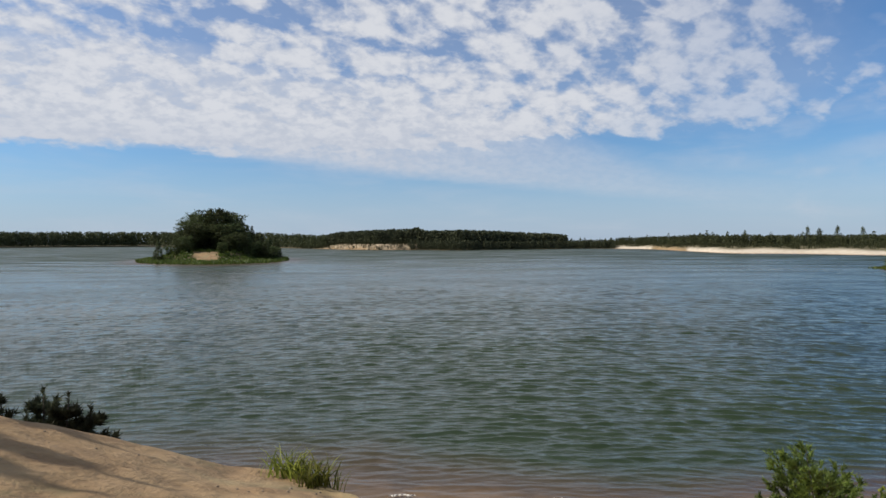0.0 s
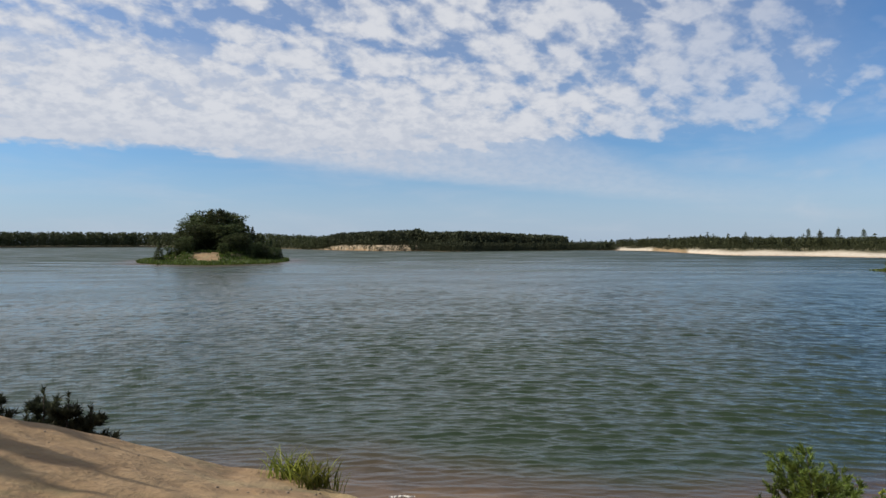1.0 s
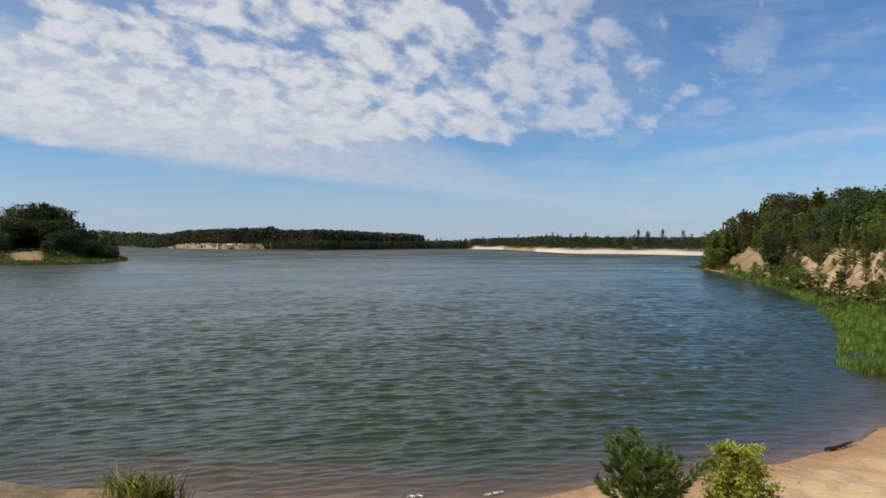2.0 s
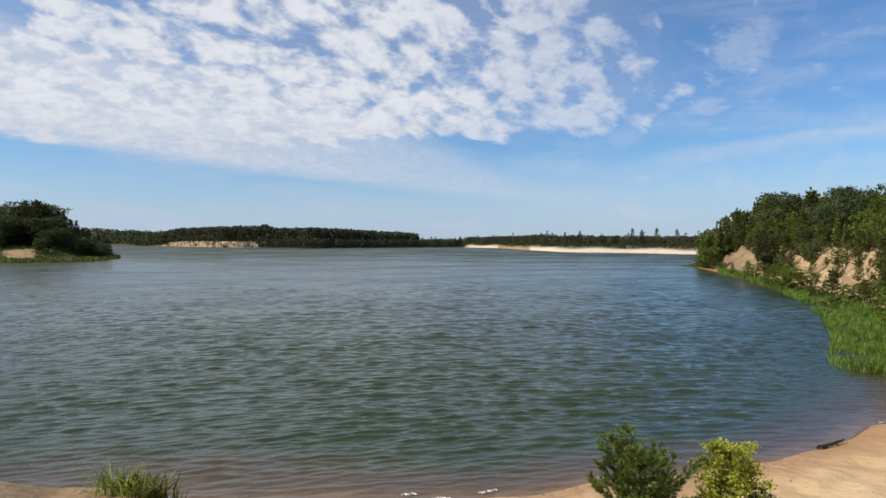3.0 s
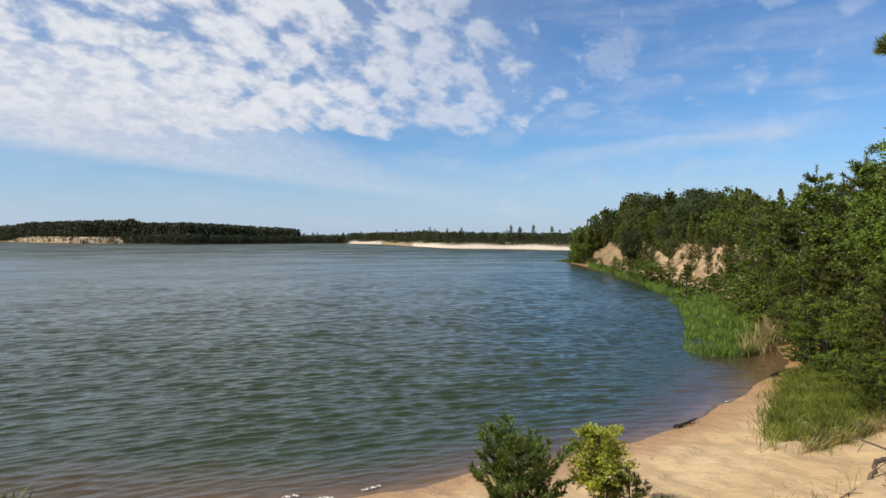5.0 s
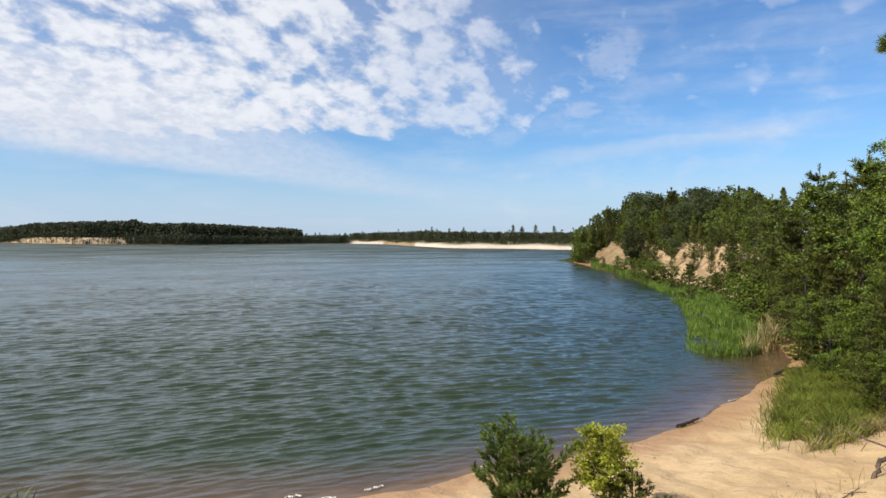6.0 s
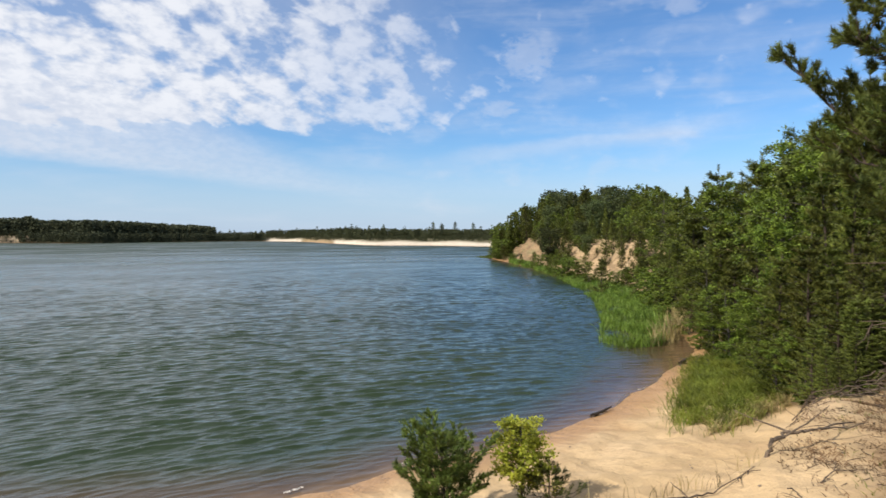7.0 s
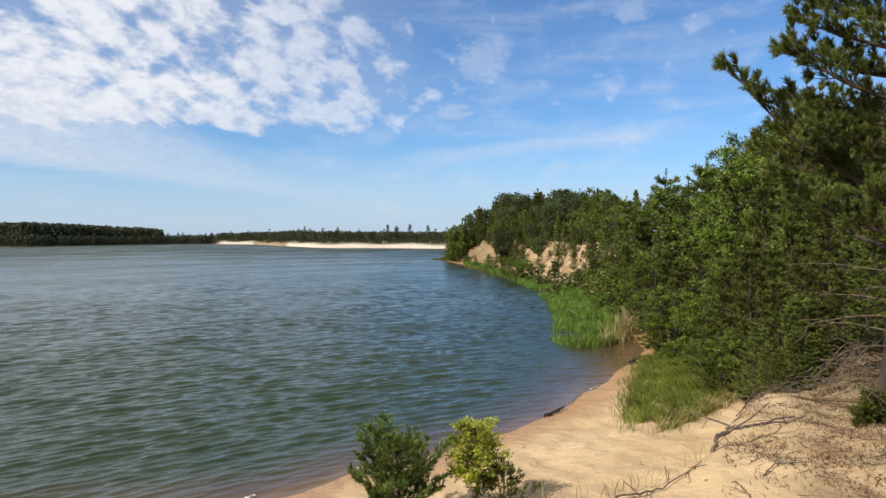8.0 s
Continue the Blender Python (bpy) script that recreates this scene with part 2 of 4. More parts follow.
def make_plain(name, a, b, scale=20.0, rough=0.9):
    mat, n = material(name)
    grain = n.noise(n.add("ShaderNodeTexCoord").outputs["Object"], scale, 5.0, 0.65)
    bump = n.add("ShaderNodeBump", {"Strength": 0.5, "Distance": 0.01, "Height": grain})
    finish(n, n.add("ShaderNodeBsdfPrincipled", {"Base Color": n.mix(n.span(grain, 0.3, 0.7), (*a, 1), (*b, 1)),
                                                 "Roughness": rough, "Normal": bump.outputs[0]}).outputs[0])
    return mat


SAND, WATER = make_ground(), make_water()
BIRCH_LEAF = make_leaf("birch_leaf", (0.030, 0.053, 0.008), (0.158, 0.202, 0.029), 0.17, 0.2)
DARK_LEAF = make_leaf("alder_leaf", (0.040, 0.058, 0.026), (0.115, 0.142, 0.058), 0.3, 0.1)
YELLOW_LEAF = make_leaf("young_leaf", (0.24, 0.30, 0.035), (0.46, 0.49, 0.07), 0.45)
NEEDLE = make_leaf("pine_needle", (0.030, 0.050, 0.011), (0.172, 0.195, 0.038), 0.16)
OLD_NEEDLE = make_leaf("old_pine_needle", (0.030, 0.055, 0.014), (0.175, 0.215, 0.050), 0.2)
# distance haze is put into these two leaf colours: lighter and greyer
SPRUCE = make_leaf("hazed_needle", (0.036, 0.043, 0.027), (0.078, 0.086, 0.052), 0.14, 0.04)
FOREST = make_leaf("hazed_wood", (0.044, 0.056, 0.030), (0.094, 0.106, 0.056), 0.2, 0.05)
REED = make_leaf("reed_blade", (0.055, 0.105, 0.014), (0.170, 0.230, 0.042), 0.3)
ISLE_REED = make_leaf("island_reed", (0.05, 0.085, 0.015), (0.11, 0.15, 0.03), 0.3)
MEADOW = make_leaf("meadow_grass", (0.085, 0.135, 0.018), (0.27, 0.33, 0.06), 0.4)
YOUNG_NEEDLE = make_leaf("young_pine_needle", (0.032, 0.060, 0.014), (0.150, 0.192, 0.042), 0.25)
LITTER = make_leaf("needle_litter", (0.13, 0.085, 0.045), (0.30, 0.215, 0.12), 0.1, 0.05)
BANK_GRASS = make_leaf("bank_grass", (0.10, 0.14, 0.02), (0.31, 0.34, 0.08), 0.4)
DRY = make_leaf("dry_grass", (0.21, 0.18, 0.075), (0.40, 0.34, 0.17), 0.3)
BARK = make_bark("pine_bark", (0.020, 0.015, 0.012), (0.075, 0.048, 0.034))
GREY_WOOD = make_bark("dead_wood", (0.045, 0.032, 0.022), (0.15, 0.108, 0.075), 14.0)
BIRCH_BARK = make_bark("birch_bark", (0.03, 0.024, 0.020), (0.08, 0.068, 0.056), 5.0)
WET_WOOD = make_plain("wet_wood", (0.018, 0.013, 0.010), (0.05, 0.036, 0.026), 30.0, 0.6)
FOAM = make_plain("foam", (0.50, 0.47, 0.43), (0.70, 0.67, 0.63), 40.0, 0.7)
STONE = make_plain("pebble", (0.10, 0.075, 0.05), (0.32, 0.25, 0.18), 25.0, 0.85)


# ---- the lie of the land ----
def polar(a, d):
    return math.sin(radians(a)) * d, math.cos(radians(a)) * d


def step(a, b, v):
    t = np.clip((v - a) / (b - a), 0, 1)
    return t * t * (3 - 2 * t)


def wavy(x, y, size, seed=0):
    """A cheap smooth noise, about -1 to 1."""
    k = 2 * math.pi / size
    return (np.sin(k * (x * 0.8 + y * 0.6) + seed) + np.sin(k * 1.37 * (x * -0.5 + y * 0.87) + 2.1 * seed)
            + np.sin(k * 1.83 * (x * 0.95 - y * 0.31) + 3.7 * seed)) / 3


# the near shore, as bearing and distance, from behind on the left round the beach and the cove to the cape
NEAR_SHORE = [(-150, 200), (-115, 60), (-90, 32), (-62, 20), (-40, 15), (-25, 13.2), (-10, 12.2), (3, 12.2), (15, 12.2),
              (22, 12.6), (28, 13.7), (35, 14.8), (41, 16.4), (45, 18.5), (48.4, 21.5), (50.6, 25), (51.9, 27), (52.4, 29.5), (51.4, 33),
              (49.8, 45), (46.2, 58), (41.8, 76), (38.0, 100), (35.2, 127), (34.9, 148), (38, 185), (60, 215), (100, 420), (150, 600)]
NEAR = np.array([polar(a, d) for a, d in NEAR_SHORE])
FAR_AZ = [-180, -100, -60, -25, -16, -14, -11.7, -9.7, -6, -2.2, 1.5, 5.2, 9.3, 11.4, 14.7, 17.7, 20.6, 23.5, 25, 29, 34, 45, 60, 100, 180]
FAR_D = [900, 1000, 1100, 1100, 780, 640, 550, 494, 430, 425, 388, 420, 440, 462, 470, 434, 345, 295, 282, 274, 261, 262, 290, 600, 900]
ISLE_WAY = (math.sin(radians(-19.7)), math.cos(radians(-19.7)))
ISLE = polar(-19.7, 203)


def inland(x, y):
    """Metres inland from the near shore; negative out on the water."""
    best = np.full(np.shape(x), 1e9)
    odd = np.zeros(np.shape(x), bool)
    for (ax, ay), (bx, by) in zip(NEAR, np.roll(NEAR, -1, 0)):
        ex, ey = bx - ax, by - ay
        t = np.clip(((x - ax) * ex + (y - ay) * ey) / (ex * ex + ey * ey), 0, 1)
        best = np.minimum(best, np.hypot(x - ax - t * ex, y - ay - t * ey))
        cross = (ay > y) != (by > y)
        odd ^= cross & (x < (bx - ax) * (y - ay) / (by - ay + 1e-12) + ax)
    return np.where(odd, best, -best)


def land(x, y):
    """Height of the ground, and how much of it is wooded, at any place."""
    x, y = np.asarray(x, float), np.asarray(y, float)
    r, a = np.hypot(x, y), np.degrees(np.arctan2(x, y))
    s = inland(x, y) + 0.12 * wavy(x, y, 5.0, 1) + 0.06 * wavy(x, y, 1.7, 2)
    # beach and the dune on which one stands
    turn = [-180, -60, -35, -31.6, -25, -18.9, -13.9, -9.8, -6, 2, 28, 38, 48, 54, 58, 61, 72, 90, 180]
    rim = np.interp(a, turn, [14, 9, 8.0, 8.2, 8.5, 8.9, 8.6, 7.6, 6, 5, 5, 6.1, 6.5, 7.1, 7.7, 8.0, 8.2, 9, 14])
    top = np.interp(a, turn, [4.6, 4.7, 3.22, 2.98, 2.48, 1.97, 1.9, 2.0, 2.4, 2.7, 2.7, 2.32, 2.36, 2.42, 2.48, 2.56, 2.72, 3.3, 4.6])
    fall = np.interp(a, [-40, -10, 2, 30, 50, 55, 57, 59.5, 62, 75], [3.6, 3.0, 3.0, 1.6, 1.3, 1.5, 2.6, 8.0, 14.0, 14.0])
    beach = 0.17 * np.clip(s, 0, 6) + 0.05 * np.clip(s - 6, 0, 30)
    ease = step(np.interp(a, [20, 55], [0.45, 0.2]), np.interp(a, [20, 55], [1.0, 0.6]), r / rim)
    ease += (np.clip((r - 3.0) / (rim - 3.0), 0, 1) - ease) * step(6, -6, a)
    upper = 3.4 + (top - 3.4) * ease
    near = beach + (upper - beach) * (1 - step(0, 1, (r - rim) / fall)) * step(0, 2.0, s)
    near += np.where(r < 30, np.where(a < 0, 0.012, 0.042) * wavy(x, y, 1.3, 3) + np.where(a < 0, 0.03, 0.05) * wavy(x, y, 3.1, 4) + np.where(a < 0, 0.009, 0.016) * wavy(x, y, 0.55, 5) + 0.012 * wavy(x + 0.4 * y, y, 0.8, 9), 0) * step(0.4, 2.0, s)
    near += 1.7 * step(64.5, 68.5, a) * step(100, 85, a) * step(11.5, 18, r)
    # the steep cape beyond the cove
    cape = 0.12 * np.clip(s, 0, 4) + (3.5 + 0.5 * wavy(x, y, 23, 5)) * step(3.0 + 1.2 * wavy(x, y, 9, 6), 8.5 + 1.5 * wavy(x, y, 13, 6), s) + 0.03 * np.clip(s - 9, 0, 60)
    cape += (0.75 * np.abs(wavy(x, y, 7.0, 7)) - 0.35 + 0.45 * wavy(x, y, 3.7, 7) + 0.2 * wavy(x, y, 1.9, 8)) * step(3, 5, s) * step(12, 8, s)
    h = near + (cape - near) * step(30, 42, r)
    # far shore
    f = r - np.interp(a, FAR_AZ, FAR_D) + 6 * wavy(x, y, 90, 8) + 2 * wavy(x, y, 23, 9)
    steep = step(-11.5, -9, a) * step(-1.6, -2.4, a)
    sandy = step(14.8, 15.6, a)
    bank = 0.04 * np.clip(f, 0, 40) + 3.4 * steep * step(3 + 3 * wavy(x, y, 30, 3), 12, f) + (1.2 + 0.5 * wavy(x, y, 40, 2)) * sandy * step(2, 26, f) + 2.5 * step(60, 400, f)
    # island
    ix, iy = (x - ISLE[0]), (y - ISLE[1])
    q = np.hypot((ix * ISLE_WAY[1] - iy * ISLE_WAY[0]) / 19.6, (ix * ISLE_WAY[0] + iy * ISLE_WAY[1]) / 42.0)
    i = (1 - q) * 12 + 0.6 * wavy(x, y, 7, 5)
    isle = 0.08 * np.clip(i, 0, 3) + 2.5 * step(2.0, 6.0, i)
    out = np.maximum(np.maximum(s, f), i)
    h = np.where(s > 0, h, np.where(f > 0, bank, np.where(i > 0, isle, np.maximum(np.interp(a, [-40, -6, 14, 40, 47], [0.11, 0.13, 0.30, 0.30, 0.14]) * out, -3.0))))
    wood = np.where(s > 0, step(30, 44, r) * step(8.5, 11, s) + step(30, 26, r) * step(13, 18, s) * step(50, 58, a) * step(13, 18, r),
                    np.where(f > 0, step(10, 20, f + 16 * (1 - steep) * (1 - sandy)) * (1 - 0.9 * sandy * step(22, 14, f)) * (1 - steep * step(16, 10, f)), np.where(i > 0, step(4.5, 3.2, i) + step(6, 8, i), 0)))
    i2 = i + 0.8 * wavy(x, y, 3.1, 4)
    ai = a + 0.35 * wavy(x, y, 6.0, 2) + 0.2 * wavy(x, y, 2.3, 5)
    bare = step(-21.7, -21.2, ai) * step(-19.2, -19.7, ai) * step(6.4, 5.4, i2) * step(2.4, 3.0, i2)
    wood = np.where((s <= 0) & (f <= 0) & (i > 0), 1 - bare, wood)
    wood = np.where((s > 0) & (r < 30), np.maximum(wood, 0.8 * step(64.5, 67, a) * step(11.0, 13.5, r)), wood)
    # sand colour turned darker and browner on the right dune and the left bank
    browning = 0.8 * step(58, 66, a) * step(4.5, 6.5, r) * step(15 + 12 * step(64, 66, a), 11 + 12 * step(64, 66, a), r) * (0.6 + 0.4 * wavy(x, y, 1.7, 3))
    browning += 0.95 * step(2, 5, r) * step(-3, -10, a) * step(-90, -60, a) * step(12, 10, r) * (0.85 + 0.3 * wavy(x, y, 2.2, 6))
    tone = np.where(s > 0, step(32, 44, r) * step(1.5, 3.5, s) * (0.45 + 0.55 * step(42.5, 40, a)) + browning, np.where(f > 0, np.where(sandy > 0.5, 2.0 - 1.3 * step(18.0, 18.6, a) * step(21.2, 20.6, a), 1.4), 0.8))
    return h, np.clip(wood, 0, 1), -out, tone


def ground_at(x, y):
    return float(land(x, y)[0])


# ---- meshes ----
class Soup:
    """Vertices and faces gathered for one mesh."""

    def __init__(self):
        self.v, self.f, self.count = [], [], 0

    def put(self, v, f):
        v = np.asarray(v, np.float32).reshape(-1, 3)
        f = np.asarray(f, np.int64)
        self.v.append(v)
        self.f.append(f + self.count)
        self.count += len(v)

    def tube(self, path, radii, n=6):
        p = np.asarray(path, float)
        d = np.gradient(p, axis=0)
        d /= np.linalg.norm(d, axis=1)[:, None] + 1e-9
        side = np.cross(d, (0.31, 0.2, 0.93) if abs(d[0][2]) < 0.8 else (0.95, 0.3, 0.05))
        side /= np.linalg.norm(side, axis=1)[:, None] + 1e-9
        up = np.cross(d, side)
        t = np.linspace(0, 2 * np.pi, n, endpoint=False)
        ring = side[:, None] * np.cos(t)[None, :, None] + up[:, None] * np.sin(t)[None, :, None]
        v = p[:, None] + ring * np.asarray(radii, float)[:, None, None]
        k = len(p)
        i, j = np.meshgrid(np.arange(k - 1), np.arange(n), indexing="ij")
        a, b = i * n + j, i * n + (j + 1) % n
        f = np.stack([a, b, b + n, a + n], -1).reshape(-1, 4)
        self.put(v.reshape(-1, 3), f)
        base = self.count - k * n
        for first in (base, base + (k - 1) * n):
            ids = np.arange(n) + first
            self.f.append(np.array([[ids[0], ids[m], ids[m + 1], ids[m + 1]] for m in range(1, n - 1)]))

    def leaves(self, c, size, rng, flat=0.5, slim=0.55):
        """Small leaves, turned all ways, at the places c."""
        c = np.asarray(c, float)
        n = len(c)
        a = rng.normal(size=(n, 3))
        a /= np.linalg.norm(a, axis=1)[:, None]
        nrm = rng.normal(size=(n, 3)) + np.array([0, 0, flat * 2])
        b = np.cross(nrm, a)
        b /= np.linalg.norm(b, axis=1)[:, None] + 1e-9
        s = np.asarray(size) * rng.uniform(0.7, 1.3, n)
        a, b = a * s[:, None], b * (s * slim)[:, None]
        v = np.stack([c - a + b * 0.35, c + a + b * 0.2, c - b * 1.3 - a * 0.2], 1)
        k = np.arange(n)[:, None] * 3
        self.put(v.reshape(-1, 3), np.concatenate([k, k + 1, k + 2, k + 2], 1))

    def blades(self, c, height, width, lean, rng):
        """Tapered blades of three joints, bent over at the tip."""
        c = np.asarray(c, float)
        n = len(c)
        t = rng.uniform(0, 2 * np.pi, n)
        side = np.stack([np.cos(t), np.sin(t), 0 * t], 1)
        bend = rng.normal(size=(n, 3)) * lean
        bend[:, 2] = 0
        h = np.asarray(height) * rng.uniform(0.65, 1.15, n)
        up = np.array([0, 0, 1.0])
        w = np.asarray(width) * rng.uniform(0.7, 1.3, n)
        v = []
        for k, wide in ((0.0, 0.8), (0.5, 1.0), (0.85, 0.6)):
            mid = c + up * (h * k)[:, None] + bend * (h * k * k)[:, None]
            v += [mid - side * (w * wide)[:, None], mid + side * (w * wide)[:, None]]
        v.append(c + up * (h * 0.98)[:, None] + bend * (h * 1.25)[:, None])
        v = np.stack(v, 1)
        o = np.arange(n)[:, None] * 7
        f = np.concatenate([o + [0, 1, 3, 2], o + [2, 3, 5, 4], o + [4, 5, 6, 6]])
        self.put(v.reshape(-1, 3), f)

    def brushes(self, c, d, length, reach, rng, count=12, width=0.012):
        """Needle shoots: thin spikes set round the line from c along d."""
        c, d = np.asarray(c, float), np.asarray(d, float)
        n = len(c)
        d = d / (np.linalg.norm(d, axis=1)[:, None] + 1e-9)
        t = rng.uniform(0, 1, (n, count))
        root = c[:, None] + d[:, None] * (t * length)[..., None]
        r = rng.normal(size=(n, count, 3))
        r -= (r * d[:, None]).sum(-1, keepdims=True) * d[:, None]
        r /= np.linalg.norm(r, axis=-1, keepdims=True) + 1e-9
        out = r * 0.62 + d[:, None] * rng.uniform(0.45, 1.1, (n, count, 1))
        tip = root + out * (reach * rng.uniform(0.7, 1.2, (n, count, 1)))
        side = np.cross(out, rng.normal(size=(n, count, 3)))
        side *= width / (np.linalg.norm(side, axis=-1, keepdims=True) + 1e-9)
        v = np.stack([root - side, root + side, tip], 2).reshape(-1, 3)
        k = np.arange(n * count)[:, None] * 3
        self.put(v, np.concatenate([k, k + 1, k + 2, k + 2], 1))

    def mesh(self, name, mat, smooth=False):
        v, f = np.concatenate(self.v), np.concatenate(self.f)
        tri = f[:, 2] == f[:, 3]
        quads, tris = f[~tri], f[tri][:, :3]
        me = bpy.data.meshes.new(name)
        me.vertices.add(len(v))
        me.vertices.foreach_set("co", v.astype(np.float32).ravel())
        loops = np.concatenate([quads.ravel(), tris.ravel()])
        me.loops.add(len(loops))
        me.loops.foreach_set("vertex_index", loops.astype(np.int32))
        starts = np.concatenate([np.arange(len(quads)) * 4, len(quads) * 4 + np.arange(len(tris)) * 3])
        me.polygons.add(len(starts))
        me.polygons.foreach_set("loop_start", starts.astype(np.int32))
        me.update(calc_edges=True)
        me.polygons.foreach_set("use_smooth", np.full(len(starts), smooth))
        me.materials.append(mat)
        me.validate()
        return me


def part(name, soup, mat, parent, label="", smooth=False):
    ob = new(name, soup.mesh(name, mat, smooth))
    ob.parent = parent
    return tagged(ob, label=label)


def alone(name, soup, mat, smooth=False, **tags):
    return tagged(new(name, soup.mesh(name, mat, smooth)), **tags)


def fan(radii, bearings, height):
    """A sheet laid out in rings and rays about the standing point."""
    r, a = np.meshgrid(radii, np.radians(bearings), indexing="ij")
    x, y = r * np.sin(a), r * np.cos(a)
    z = height(x, y)
    n, m = r.shape
    i, j = np.meshgrid(np.arange(n - 1), np.arange(m - 1), indexing="ij")
    k = i * m + j
    s = Soup()
    s.put(np.stack([x, y, z], -1).reshape(-1, 3), np.stack([k, k + 1, k + m + 1, k + m], -1).reshape(-1, 4))
    if radii[0] < 0.1:
        s.f.append(np.array([[0, q + 1, q, q] for q in range(1, m - 1)]))
    return s, x.ravel(), y.ravel()


def give(me, name, values):
    me.attributes.new(name, "FLOAT", "POINT").data.foreach_set("value", np.asarray(values, np.float32))


# ---- ground and lake ----
bearings = np.concatenate([np.arange(-180, -42, 3.0), np.arange(-42, 78, 0.4), np.arange(78, 180.1, 3.0)])
radii = np.concatenate([[0.02, 0.6, 1.5, 2.5, 3.5], np.arange(4.3, 20, 0.15), np.geomspace(20, 240, 190), np.geomspace(246, 1300, 140), [1500, 2000, 3000, 4500]])
s, gx, gy = fan(radii, bearings, lambda x, y: land(x, y)[0])
ground = alone("ground", s, SAND, True, label="pale sandy shore and lake bed with wooded banks", category="ground", kind="structure")
lie = land(gx, gy)
give(ground.data, "wood", lie[1])
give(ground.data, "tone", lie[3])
give(ground.data, "scar", step(32, 44, np.hypot(gx, gy)) * step(240, 200, np.hypot(gx, gy)) * 0.65)

rng = np.random.default_rng(4)
WAVES = [(rng.normal(3, 13), L, rng.uniform(0, 6.28)) for L in np.geomspace(0.16, 2.0, 140)]


def swell(x, y):
    """Short wind waves, coming in from ahead, in gusts, laid down in the shallows."""
    r = np.hypot(x, y)
    z = np.zeros_like(x)
    calm = 0.25 + 0.75 * step(0.0, np.interp(np.degrees(np.arctan2(x, y)), [-25, 0], [9.0, 4.5]), land(x, y)[2])
    gust = 1.0 + 0.2 * wavy(x, y, 17, 1) + 0.1 * wavy(x, y, 6.3, 2)
    for a, length, p in WAVES:
        k = 2 * math.pi / length
        keep = step(2.2, 4.0, length / (0.0022 * r))
        tall = 0.0048 * math.exp(-(math.log(length / 0.40) / 0.6) ** 2) + 0.0010
        u = k * (x * math.sin(radians(a)) + y * math.cos(radians(a))) + p
        z += keep * tall * length * (np.sin(u) - 0.30 * np.cos(2 * u))
    z += 8.0 * z * np.abs(z)
    return z * calm * gust


water_bearings = np.concatenate([np.arange(-110, -38, 2.0), np.arange(-38, 60, 0.4), np.arange(60, 111, 2.0)])
water_radii = np.concatenate([np.geomspace(9.5, 120, 1150), np.geomspace(133, 1200, 130)])
s, wx, wy = fan(water_radii, water_bearings, swell)
lake = alone("lake_water", s, WATER, True, label="rippled grey-green lake water under a cloudy sky", category="water", kind="structure")
give(lake.data, "depth", np.clip(-land(wx, wy)[0], 0, 5))
give(lake.data, "open", np.clip((np.hypot(wx, wy) - 45) / 190, 0, 1))


# ---- trees ----
def birch_tree(seed, h=6.0, leaf=0.075, count=5200, mat=None, wide=0.30, low=0.12, label="", bark=None, limbs=34, puff=1.0):
    """A leafy tree: leaning trunk, rising limbs, a loose crown of single leaves in clumps."""
    g = np.random.default_rng(seed)
    top = np.array([g.normal(0, 0.04) * h, g.normal(0, 0.04) * h, h * 0.97])
    t = np.linspace(0, 1, 9)
    mid = np.stack([top[0] * t ** 1.5 + 0.02 * h * np.sin(t * 5 + seed) * t, top[1] * t + 0.02 * h * np.sin(t * 4 + 2 * seed) * t, top[2] * t - 0.15 * (1 - t)], 1)
    wood, crown = Soup(), Soup()
    wood.tube(mid, h * 0.014 * (1 - t) ** 0.8 + 0.008, 7)
    spots = []
    for k in range(limbs):
        u = low + (0.97 - low) * (k + g.uniform(0, 1)) / limbs
        at = np.array([np.interp(u, t, mid[:, c]) for c in range(3)])
        turn = k * 2.4 + g.normal(0, 0.4)
        reach = wide * h * (math.sin(math.pi * min(1, 0.12 + 0.9 * (1 - u) ** 0.75)) ** 0.7) * g.uniform(0.65, 1.15)
        rise = g.uniform(0.25, 0.8)
        q = np.linspace(0, 1, 5)
        limb = at + np.stack([np.cos(turn) * q * reach, np.sin(turn) * q * reach, rise * reach * (q - 0.45 * q * q)], 1)
        limb += g.normal(0, 0.02 * reach, limb.shape) * q[:, None]
        wood.tube(limb, 0.006 * h * (1 - u) * (1 - q) + 0.004, 3)
        for _ in range(4):
            c = limb[g.integers(2, 5)] + g.normal(0, 0.10 * reach + 0.04, 3)
            spots.append((c, reach))
    per = max(4, count // len(spots))
    for c, reach in spots:
        crown.leaves(c + g.normal(0, 1, (per, 3)) * np.array([0.15, 0.15, 0.11]) * (0.34 * reach + 0.28) * puff, leaf, g, 0.5, 0.62)
    root = tagged(new("leafy_tree"), label=label or "bushy young green birch with dense small leaves", category="tree", group="trees on the bank")
    part("trunk", wood, bark or BIRCH_BARK, root, smooth=True)
    part("crown", crown, mat or BIRCH_LEAF, root)
    return root


